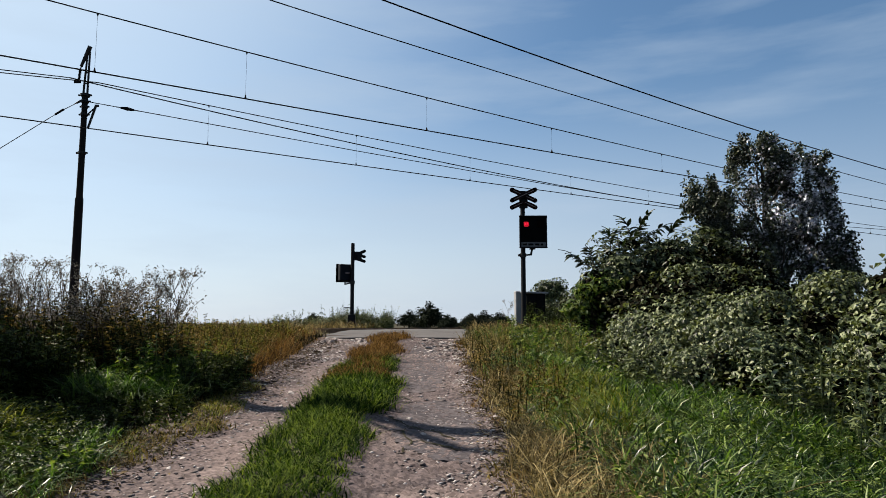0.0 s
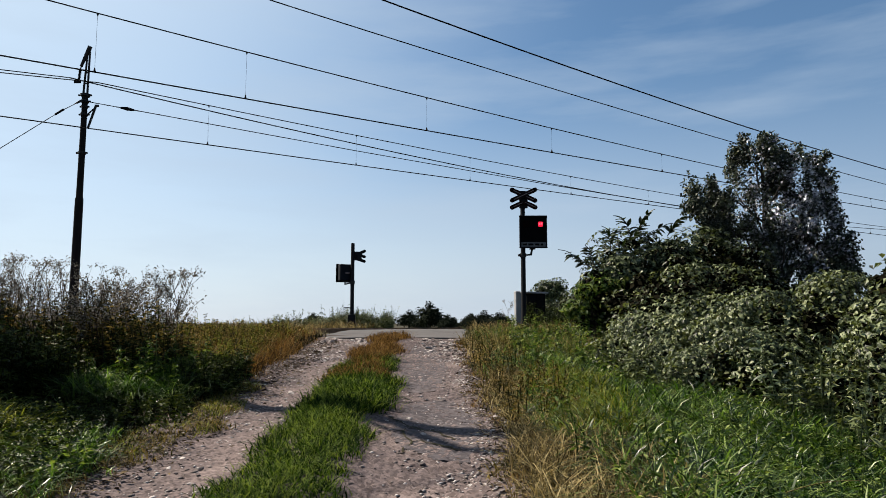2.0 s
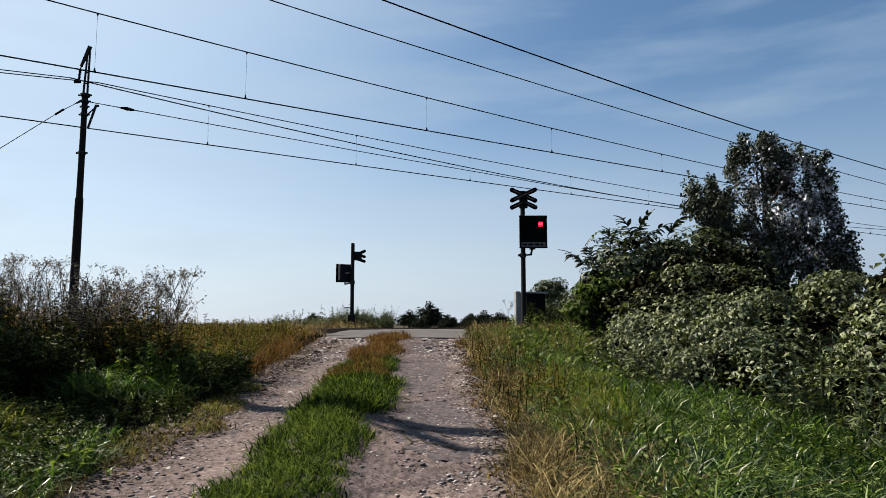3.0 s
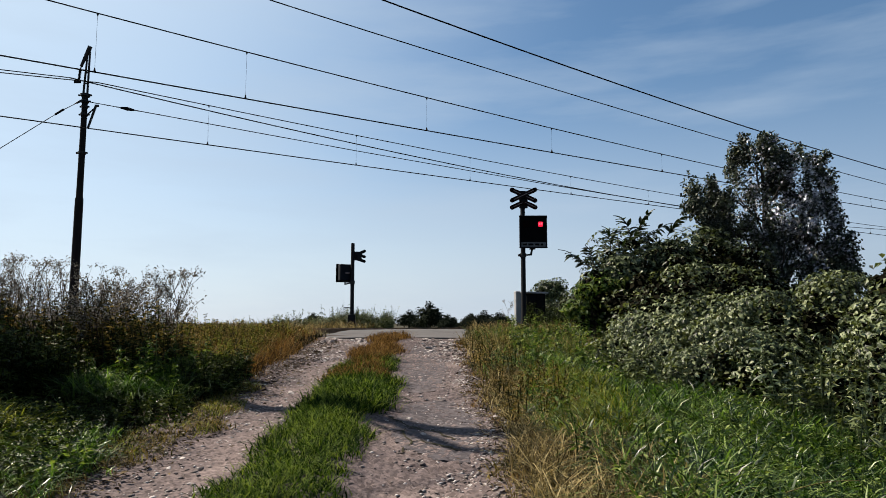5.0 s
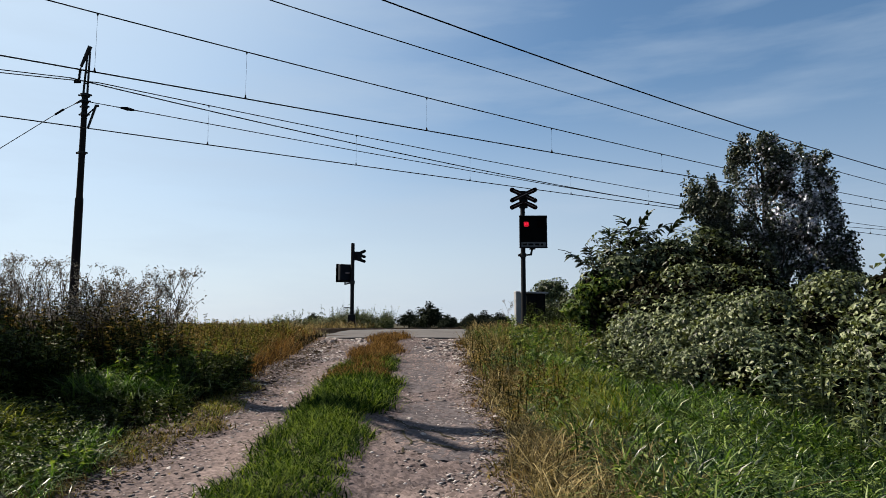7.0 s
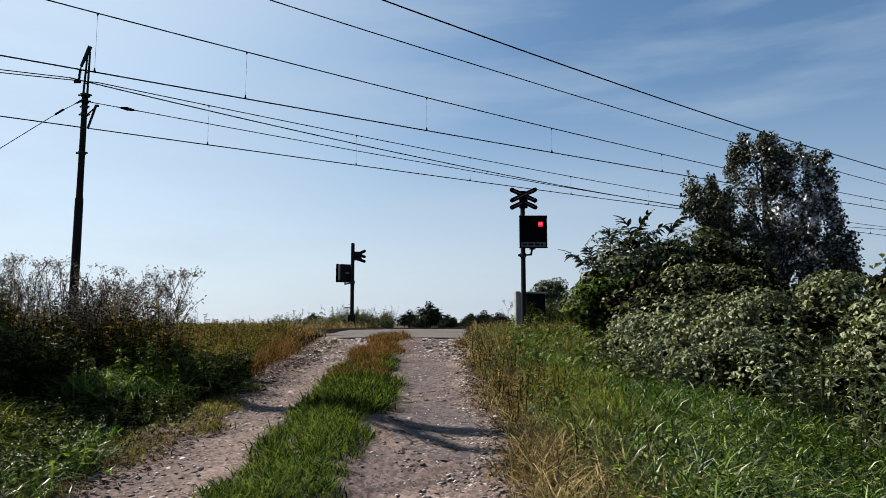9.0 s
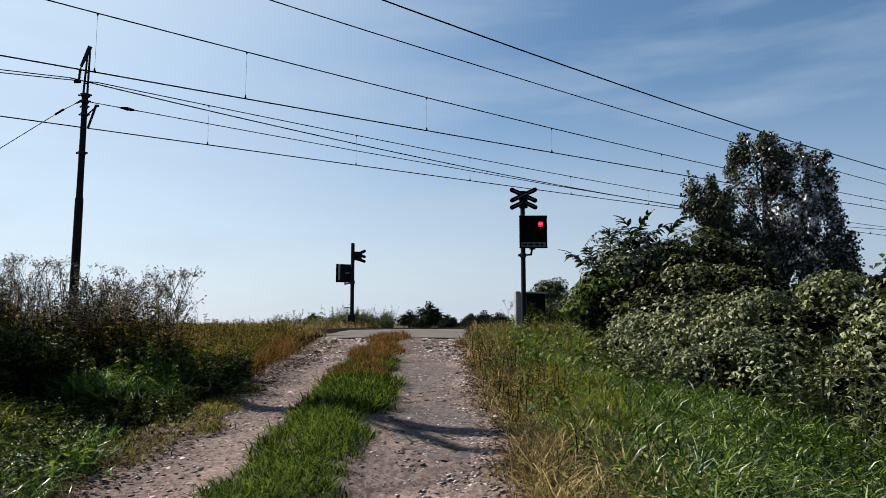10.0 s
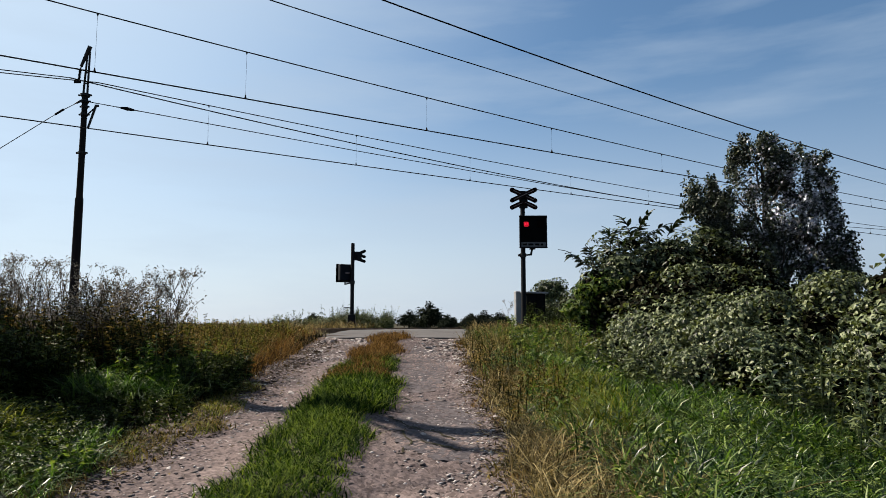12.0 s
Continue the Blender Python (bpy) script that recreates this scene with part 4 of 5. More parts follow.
    P = tufted(scatter(5000, -4.1, -2.7, 7.4, 8.6, lambda x, y: y > 7.5 + 0.25 * np.sin(4 * x)), 0.85, 0.09, 24)
    grass("grass", "bright green grass in the sun below the weeds", P, 0.45, 0.014, 1.1, M_GRASS)
    P = tufted(scatter(4500, -4.1, -2.85, 7.35, 8.4), 0.85, 0.07, 24)
    grass("grass", "green grass catching the sun below the weeds", P, 0.52, 0.014, 1.1, M_GRASS)
    edge = lambda x, y: x < -2.14 - 0.22 * np.clip(5.6 - y, 0, 2) - 0.025 * (y - 5.8) ** 2 * (y > 5.8) + 0.1 * np.sin(2.2 * y) + 0.06 * np.sin(6.3 * y)
    P = tufted(scatter(13000, -2.9, -1.9, 3.2, 8.6, lambda x, y: edge(x, y) & ((y < 6.3) | (x > -2.5))), 0.85, 0.06, 40)
    grass("grass", "low olive grass creeping onto the lane", P, 0.11, 0.008, 1.1, M_OLIVE)
    P = tufted(scatter(5000, -2.8, -1.95, 3.2, 8.6, lambda x, y: edge(x, y) & ((y < 6.3) | (x > -2.5))), 0.9, 0.06, 40)
    grass("grass", "low yellow-green grass creeping onto the lane", P, 0.13, 0.008, 1.1, M_YELLOW)
    P = tufted(scatter(5000, -2.75, -2.2, 3.2, 14.5, lambda x, y: x < -2.42 + 0.1 * np.sin(2.7 * y) + 0.06 * np.sin(7 * y)), 0.85, 0.05, 26)
    grass("grass", "low withered grass at the edge of the ruts", P, 0.11, 0.005, 1.0, M_RUST)
    P = tufted(scatter(26000, -8.5, -2.5, 8.4, 15.5, lambda x, y: x < -2.65 - 0.3 * (y > 12) + 0.12 * np.sin(3 * y)), 0.8, 0.10, 22)
    grass("grass", "russet and straw dry grass on the bank", P, 0.42, 0.010, 0.9, M_RUST)
    P = tufted(scatter(16000, -14, -3.0, 9.5, 17.5), 0.8, 0.1, 22)
    grass("grass", "dry yellow grass on the bank", P, 0.5, 0.010, 0.9, M_STRAW)
    P = tufted(scatter(14000, -7.5, -3.0, 9.5, 16.0), 0.85, 0.1, 22)
    grass("grass", "green grass among the dry grass", P, 0.42, 0.012, 0.9, M_YELLOW)
    # thin grass round about, out to where the lane comes from
    P = scatter(9000, -9, 8, -8, 3.0, lambda x, y: np.abs(x + 0.95) > 1.75)
    grass("grass", "thin grass beside the lane", P, 0.3, 0.014, 0.9, M_GRASS)
    # matted thatch at the feet of the grass, its dark colour imitating shade there
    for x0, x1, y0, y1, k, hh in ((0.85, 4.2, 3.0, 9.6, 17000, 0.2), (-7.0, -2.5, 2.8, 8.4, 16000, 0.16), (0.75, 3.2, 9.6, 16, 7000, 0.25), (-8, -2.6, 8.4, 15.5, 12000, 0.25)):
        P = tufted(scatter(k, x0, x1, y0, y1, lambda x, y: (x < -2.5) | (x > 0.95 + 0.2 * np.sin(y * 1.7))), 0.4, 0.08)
        grass("thatch", "matted thatch under the grass, near-black as shade between the blades", P, hh, 0.014, 1.0, M_SHADE_THATCH)
    P = tufted(scatter(9000, 0.9, 2.0, 5.6, 8.6, lambda x, y: np.abs(x - 1.3 - 0.08 * (y - 6)) < 0.35), 0.85, 0.06, 20)
    grass("grass", "yellow-green grass in the sun", P, 0.40, 0.012, 1.0, M_YELLOW)
    P = tufted(scatter(17000, -6.0, -2.5, 8.6, 14.4, lambda x, y: (x > -2.9 - 0.5 * (y - 8)) & (x < -2.55 - 0.3 * (y > 12.5))), 0.85, 0.09, 24)
    grass("grass", "russet dry grass beside the lane", P, 0.42, 0.008, 0.9, M_RUST)
    P = tufted(scatter(14000, -16, -2.9, 23.5, 30), 0.6, 0.15)
    grass("grass", "dry grass beyond the railway", P, 0.6, 0.016, 0.7, M_STRAW)
    P = tufted(scatter(8000, 1.0, 12, 17.5, 27), 0.6, 0.15)
    grass("grass", "dry grass along the railway", P, 0.6, 0.016, 0.7, M_STRAW)


def herbs(name, label, P, h, leaf, ratio, material, per=16, category="weeds", spread=0.5, stalk=True):
    """Leafy herbs standing on the ground: stalks with leaves all the way up."""
    n = len(P)
    Z = height(P[:, 0], P[:, 1])
    H = h * np.random.uniform(0.55, 1.2, n) * (0.85 + 0.32 * lumps(P[:, 0], P[:, 1], 1.6))
    lean = np.random.normal(0, 0.12, (n, 2))
    t = np.random.uniform(0.12, 1.0, (n, per))
    base = np.stack([P[:, 0, None] + lean[:, :1] * H[:, None] * t ** 1.5, P[:, 1, None] + lean[:, 1:] * H[:, None] * t ** 1.5, Z[:, None] + H[:, None] * t], -1).reshape(-1, 3)
    m = len(base)
    a = np.random.uniform(0, 2 * np.pi, m)
    D = np.stack([np.cos(a), np.sin(a), np.random.normal(0.15, 0.4, m)], 1)
    Nn = unit(np.array([0, 0, 1.0]) + np.random.normal(0, 0.45, (m, 3)))
    L = leaf * np.random.uniform(0.6, 1.3, m) * np.repeat(np.ones(n), per) * (1.15 - 0.6 * t.ravel())
    top = thing(name, label, category, kind="stuff")
    V, F = leaf_mesh(base, D, Nn, L, L * ratio, 0.15, 0.3, P[:, 1].mean() > 7.5 or leaf < 0.09)
    tagged(mesh_np("foliage", V, F, material, top), kind="stuff")
    if stalk:
        paths = [([(P[i, 0], P[i, 1], Z[i] - 0.02), (P[i, 0] + lean[i, 0] * H[i] * 0.35, P[i, 1] + lean[i, 1] * H[i] * 0.35, Z[i] + H[i] * 0.5), (P[i, 0] + lean[i, 0] * H[i], P[i, 1] + lean[i, 1] * H[i], Z[i] + H[i])], (0.006, 0.005, 0.002)) for i in range(n)]
        V, F = tubes(paths, 3)
        tagged(mesh_np("stalk_mass", V, F, M_HERB_STALK if material in (M_WEED, M_OLIVE) else material, top), kind="stuff")
    return top


def build_herbs():
    bank = lambda x, y: (y > 6.75 + 0.35 * np.sin(2 * x) + 0.10 * (x + 2.7)) & (x < -3.1 - 0.9 * (y - 8.4)) & ((x < -4.6) | (y > 8.3 + 0.35 * np.sin(4 * x)))
    P = scatter(2500, -9, -2.7, 6.4, 10.5, bank)
    herbs("weeds", "tall dark green leafy weeds on the bank", P, 0.8, 0.10, 0.36, M_WEED, 30)
    P = scatter(800, -6.2, -3.95, 6.6, 7.8, lambda x, y: x < -4.3 + 0.3 * (y - 7) + 0.15 * np.sin(5 * y))
    herbs("weeds", "dense dark weeds at the front of the bank", P, 0.95, 0.10, 0.36, M_WEED, 34)
    P = scatter(150, -4.3, -2.42, 6.3, 7.2, lambda x, y: x < -2.5 + 0.1 * np.sin(6 * y))
    herbs("weeds", "low dark weeds at the foot of the bank", P, 0.17, 0.07, 0.4, M_WEED, 20, stalk=False)
    P = scatter(700, -7.0, -2.95, 9.6, 14.6, lambda x, y: x < -2.9 - 0.2 * (y > 12))
    herbs("weeds", "fine olive and yellow weeds among the dry grass", P, 0.42, 0.06, 0.4, M_OLIVE, 30)
    P = scatter(500, -6.5, -2.95, 9.6, 14.6, lambda x, y: x < -2.9 - 0.2 * (y > 12))
    herbs("weeds", "fine yellow-green weeds among the dry grass", P, 0.42, 0.06, 0.4, M_YELLOW, 30)
    P = scatter(1500, -10, -2.9, 8.0, 10.8, bank)
    herbs("weeds", "tall olive weeds drying on the bank", P, 1.0, 0.095, 0.34, M_OLIVE, 36)
    P = scatter(110, -4.1, -2.8, 7.4, 8.6, lambda x, y: y > 7.7 + 0.3 * np.sin(5 * x))
    herbs("weeds", "fresh green weeds in the sun below the bank", P, 0.42, 0.09, 0.3, M_NETTLE, 24)
    P = scatter(330, -3.05, -2.5, 7.7, 9.0)
    herbs("weeds", "dark bushy weeds at the edge of the lane", P, 0.46, 0.08, 0.45, M_WEED, 30)
    P = scatter(700, -6.0, -2.4, 3.4, 6.1, lambda x, y: (x < -2.55 + 0.15 * np.sin(3 * y)) & (np.sin(3.1 * x + y) + np.sin(2.3 * y - x) > -0.9))
    herbs("weeds", "low green herbs and nettles by the lane", P, 0.22, 0.07, 0.4, M_NETTLE, 12, stalk=False)
    P = scatter(1100, -6.0, -2.45, 3.4, 6.2, lambda x, y: x < -2.75 + 0.15 * np.sin(3 * y))
    herbs("weeds", "low dark weeds by the lane", P, 0.3, 0.07, 0.4, M_WEED, 14, stalk=False)
    P = scatter(360, -8, -3.0, 11.8, 15.0)
    herbs("weeds", "olive weeds on the crest of the bank", P, 0.42, 0.08, 0.36, M_OLIVE, 34)
    P = scatter(230, 1.1, 3.0, 8.6, 14.5)
    herbs("weeds", "green nettles before the brambles", P, 0.55, 0.085, 0.5, M_NETTLE, 24)
    P = scatter(170, 2.1, 3.5, 7.3, 9.9)
    herbs("weeds", "green weeds at the foot of the brambles", P, 0.7, 0.08, 0.5, M_BRAMBLE, 30)
    P = scatter(330, 0.45, 1.3, 6.5, 14.4, lambda x, y: x > 0.55 + 0.1 * np.sin(3 * y))
    herbs("weeds", "leafy olive-brown weeds along the verge", P, 0.36, 0.07, 0.38, M_OLIVE, 18)
    P = scatter(120, 3.0, 4.6, 5.0, 7.2)
    herbs("weeds", "broad-leaved green weeds beside the grass", P, 0.7, 0.13, 0.26, M_DOCK, 18)
    P = scatter(260, 0.9, 3.2, 3.4, 8.0)
    herbs("weeds", "small leafy herbs among the grass", P, 0.36, 0.07, 0.4, M_NETTLE, 16)
    P = scatter(900, -6.5, -2.9, 26.5, 30)
    herbs("weeds", "green weeds beyond the crossing", P, 0.6, 0.14, 0.45, M_BRAMBLE, 26)
    P = scatter(260, -4.3, -3.0, 27.0, 28.6)
    herbs("weeds", "bushy green weeds behind the far signal", P, 0.85, 0.09, 0.45, M_BRAMBLE, 30)
    P = scatter(160, -3.4, -2.2, 29.7, 31.0)
    herbs("weeds", "bushy green weeds beyond the crossing", P, 1.25, 0.09, 0.45, M_BRAMBLE, 34)
    P = scatter(60, -6.5, -3.0, 26.8, 29)
    herbs("weeds", "a few taller weeds beyond the crossing", P, 1.05, 0.12, 0.45, M_WEED, 22)
    P = scatter(80, -3.9, -2.8, 7.6, 8.7)
    herbs("weeds", "sunlit green weeds at the foot of the bank", P, 0.6, 0.09, 0.4, M_NETTLE, 26)
    P = scatter(110, 2.05, 3.3, 16.4, 17.7)
    herbs("weeds", "dark weeds before the cabinet", P, 0.75, 0.1, 0.4, M_WEED, 22)


def tall_weed(seed, h):
    """A dry branching stalk with seed heads."""
    rnd = random.Random(seed)
    paths, tips = [], []

    def grow(p, d, length, r, level):
        q = [p + d * length * t + Vector((0, 0, 0.06 * length * t * t)) for t in (0, 0.5, 1)]
        paths.append(([tuple(v) for v in q], (r, r * 0.8, r * 0.55)))
        tips.append(q[2])
        if level == 0:
            return
        for k in range(4 if level == 2 else 3):
            t = rnd.uniform(0.35, 1.0)
            a = rnd.uniform(0, 6.28)
            side = Vector((math.cos(a), math.sin(a), 0))
            grow(p + d * length * t, (d * 0.8 + side * rnd.uniform(0.35, 0.75)).normalized(), length * rnd.uniform(0.28, 0.5), r * 0.55, level - 1)
            tips.append(p + d * length * rnd.uniform(0.6, 1))
    grow(Vector((0, 0, -0.03)), Vector((rnd.gauss(0, 0.08), rnd.gauss(0, 0.08), 1)).normalized(), h, 0.008, 2)
    ob = thing("tall_weed", "tall dry branching weed with small seed heads", "weed", group="tall dry weeds")
    V, F = tubes(paths, 4)
    mesh_np("stem", V, F, M_STALK, ob)
    T = np.array([tuple(t) for t in tips])
    T = np.concatenate([T + np.random.normal(0, 0.025, T.shape) for _ in range(8)])
    k = len(T)
    V, F = leaf_mesh(T, np.random.normal(size=(k, 3)), np.random.normal(size=(k, 3)), np.random.uniform(0.02, 0.045, k), np.random.uniform(0.012, 0.02, k), plain=True)
    tagged(mesh_np("panicle", V, F, M_SEED, ob), kind="stuff")
    return ob


def broadleaf_weed(seed, h):
    """A single leafy plant, leaf by leaf."""
    rnd = random.Random(seed)
    ob = thing("broadleaf_weed", "leafy green weed with long pointed leaves", "weed", group="broad-leaved weeds")
    V, F = tubes([([(0, 0, -0.03), (0.02, 0.01, h * 0.5), (0.05, 0, h)], (0.008, 0.006, 0.003))], 6)
    mesh_np("stem", V, F, M_DOCK, ob)
    for k in range(18):
        t = 0.22 + 0.78 * k / 17
        a = k * 2.4 + rnd.uniform(-0.4, 0.4)
        L = 0.19 * (1.15 - 0.55 * t) * rnd.uniform(0.8, 1.2)
        # a pointed leaf with a midrib fold and a drooping tip
        rows = []
        bm = bmesh.new()
        for u, w in ((0.0, 0.06), (0.25, 0.8), (0.5, 1.0), (0.75, 0.65), (1.0, 0.03)):
            z = 0.25 * L * u - 0.55 * L * u * u
            rows.append([bm.verts.new((L * u, sgn * w * L * 0.15, z + abs(sgn) * 0.035 * L)) for sgn in (-1, 0, 1)])
        for p, q in zip(rows, rows[1:]):
            for i in range(2):
                bm.faces.new((p[i], q[i], q[i + 1], p[i + 1]))
        leaf = part("leaf", bm, M_DOCK, ob)
        leaf.matrix_basis = Matrix.LocRotScale((0.05 * t * t, 0, h * t), Euler((rnd.gauss(0, 0.25), rnd.gauss(-0.25, 0.25), a)), None)
    return ob


def build_fallen_stalks():
    for a, b in (((1.75, 3.6, 0.69), (2.16, 3.65, 0.737)), ((1.19, 5.2, 0.55), (1.62, 5.62, 0.62))):
        a, b = Vector(a), Vector(b)
        lift = max(0.0, float(height(a.x, a.y)) + 0.05 - a.z)
        pts = [tuple(a.lerp(b, t) + Vector((0, 0, 0.02 * math.sin(3.1 * t) + lift))) for t in np.linspace(0, 1, 7)]
        V, F = tubes([(pts, np.linspace(0.0035, 0.002, 7))], 5)
        tagged(mesh_np("dry_stalk", V, F, M_STRAW), "long pale dry stalk leaning in the grass", "stalk", "fallen stalks")


def build_back_grass():
    """The lane's crown and verges, on towards where the lane comes from."""
    P = tufted(scatter(14000, -1.6, -0.5, -7.2, 3.1, lambda x, y: np.abs(x + 1.05) < 0.34 + 0.05 * np.sin(2.3 * y)), 0.85, 0.05, 34)
    grass("grass", "short green grass on the crown of the track", P, 0.15, 0.011, 0.95, M_SHORT, road_height)
    P = tufted(scatter(16000, 0.75, 6.5, -7.5, 3.1), 0.85, 0.09, 26)
    grass("grass", "long green grass beside the track", P, 0.36, 0.018, 1.1, M_GRASS)
    P = tufted(scatter(16000, -7.5, -2.65, -7.5, 3.0), 0.85, 0.09, 26)
    grass("grass", "green grass beside the track", P, 0.3, 0.018, 1.1, M_GRASS)


def build_litter(road):
    """Dead leaves and bits of stalk that have gathered along both edges of the lane."""
    n = 5200
    y = np.random.uniform(3.4, 14.0, n)
    left = np.random.random(n) < 0.6
    x = np.where(left, np.random.normal(-2.25 - 0.12 * np.clip(5.6 - y, 0, 2), 0.16, n), np.random.normal(0.5 - 0.014 * (y - 5), 0.11, n))
    P = np.stack([x, y, road_height(x, y) + 0.02 + np.random.uniform(0, 0.015, n)], 1)
    a = np.random.uniform(0, 6.28, n)
    D = np.stack([np.cos(a), np.sin(a), np.random.normal(0, 0.25, n)], 1)
    L = np.random.uniform(0.02, 0.065, n)
    V, F = leaf_mesh(P, D, unit(np.array([0, 0, 1.0]) + np.random.normal(0, 0.35, (n, 3))), L, L * np.random.uniform(0.12, 0.6, n), plain=True)
    tagged(mesh_np("litter", V, F, M_LITTER, road, "dead leaves and bits of stalk"), kind="stuff")


def build_broadleaf():
    kinds = [broadleaf_weed(40 + i, h) for i, h in enumerate((0.75, 0.6, 0.9))]
    rnd = random.Random(17)
    for i in range(17):
        x = rnd.uniform(3.0, 4.6)
        y = 5.1 + (x - 2.2) * 0.55 + rnd.uniform(-0.3, 0.9)
        m = Matrix.LocRotScale((x, y, float(height(x, y))), Euler((rnd.gauss(0, 0.1), rnd.gauss(0, 0.1), rnd.uniform(0, 6.28))), None)
        if i < 3:
            kinds[i].matrix_basis = m
        else:
            copy_thing(kinds[i % 3], m)


def build_tall_weeds():
    kinds = [tall_weed(i, h) for i, h in enumerate((1.08, 0.95, 1.2, 1.02, 0.85))]
    rnd = random.Random(8)
    spots = []
    for _ in range(115):
        x, y = rnd.uniform(-8.2, -3.0), rnd.uniform(8.2, 10.8)
        if x / y > -0.375 or rnd.random() < 0.1:
            continue
        spots.append((x, y))
    spots.append((1.39, 15.5))     # one beside the signal
    for i, (x, y) in enumerate(spots):
        k = 1.0 if x < 0 else 0.6
        m = Matrix.LocRotScale((x, y, float(height(x, y))), Euler((rnd.gauss(0, 0.06), rnd.gauss(0, 0.06), rnd.uniform(0, 6.28))), (k, k, k))
        if i < len(kinds):
            kinds[i].matrix_basis = m
        else:
            copy_thing(kinds[i % len(kinds)], m)


def limb_paths(start, direction, length, r, level, rnd, ends, paths, up=0.25):
    pts, rad, p, d = [tuple(start)], [r], Vector(start), Vector(direction).normalized()
    for k in range(4):
        d = (d + Vector((rnd.gauss(0, 0.14), rnd.gauss(0, 0.14), up * 0.3))).normalized()
        p = p + d * length / 4
        pts.append(tuple(p))
        rad.append(r * (1 - 0.16 * (k + 1)))
    paths.append((pts, rad))
    ends.append((p, d))
    if level:
        for k in range(4):
            q = Vector(pts[1 + k])
            a = rnd.uniform(0, 6.28)
            side = Vector((math.cos(a), math.sin(a), rnd.uniform(0, 0.5)))
            limb_paths(q, d * 0.6 + side * 0.8, length * rnd.uniform(0.5, 0.7), rad[1 + k] * 0.6, level - 1, rnd, ends, paths, up)


def shrub(name, label, blobs, count, size, material, ratio=0.6, stems=14, category="bush", depth=0.5, wild=0.25, seed=1, up=0.5, per=46, lump=(0.18, 0.36), dark=0):
    rnd = random.Random(seed)
    top = thing(name, label, category)
    cl = clumps(blobs, per, *lump, seed)
    V, F = crown_leaves(cl, count, size, ratio, 0.55, wild, up=up, droop=0.3)
    tagged(mesh_np("crown", V, F, material, top), kind="stuff")
    # near-black leaves fill the inside, standing in for its shade
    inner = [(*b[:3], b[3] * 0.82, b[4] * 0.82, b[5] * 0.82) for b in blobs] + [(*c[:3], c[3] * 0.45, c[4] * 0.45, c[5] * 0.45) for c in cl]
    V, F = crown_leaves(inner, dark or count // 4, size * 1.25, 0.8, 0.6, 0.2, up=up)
    tagged(mesh_np("shade_leaves", V, F, M_INNER_SHADE, top, "dead leaves inside the bush, near-black as the shade there"), kind="stuff")
    paths = []
    for b in blobs:
        for _ in range(max(3, stems // len(blobs))):
            x, y = b[0] + rnd.gauss(0, 0.25) * b[3], b[1] + rnd.gauss(0, 0.25) * b[4]
            z = float(height(x, y)) - 0.05
            d = Vector((rnd.gauss(0, 1), rnd.gauss(0, 1), rnd.uniform(0.2, 1.2))).normalized()
            e = Vector(b[:3]) + Vector((d.x * b[3], d.y * b[4], d.z * b[5])) * rnd.uniform(0.8, 1.0)
            m = Vector((x, y, z)).lerp(e, 0.5) + Vector((0, 0, 0.35))
            paths.append(([(x, y, z), tuple(m), tuple(e)], (0.014, 0.010, 0.004)))
    V, F = tubes(paths, 5)
    mesh_np("stems", V, F, M_BARK, top)
    return top


def mounds(blobs, per, lo, hi, seed):
    """Billowing heaps that the canes of a bush lie on."""
    rnd = random.Random(seed)
    out = []
    for b in blobs:
        for _ in range(per):
            d = Vector((rnd.gauss(0, 1), rnd.gauss(0, 1), rnd.gauss(0.35, 0.9))).normalized()
            k, r = rnd.uniform(0.5, 0.78), rnd.uniform(lo, hi)
            out.append((b[0] + d.x * b[3] * k, b[1] + d.y * b[4] * k, b[2] + d.z * b[5] * k, r * rnd.uniform(0.9, 1.3), r * rnd.uniform(0.9, 1.3), r * rnd.uniform(0.75, 1.05)))
    return out


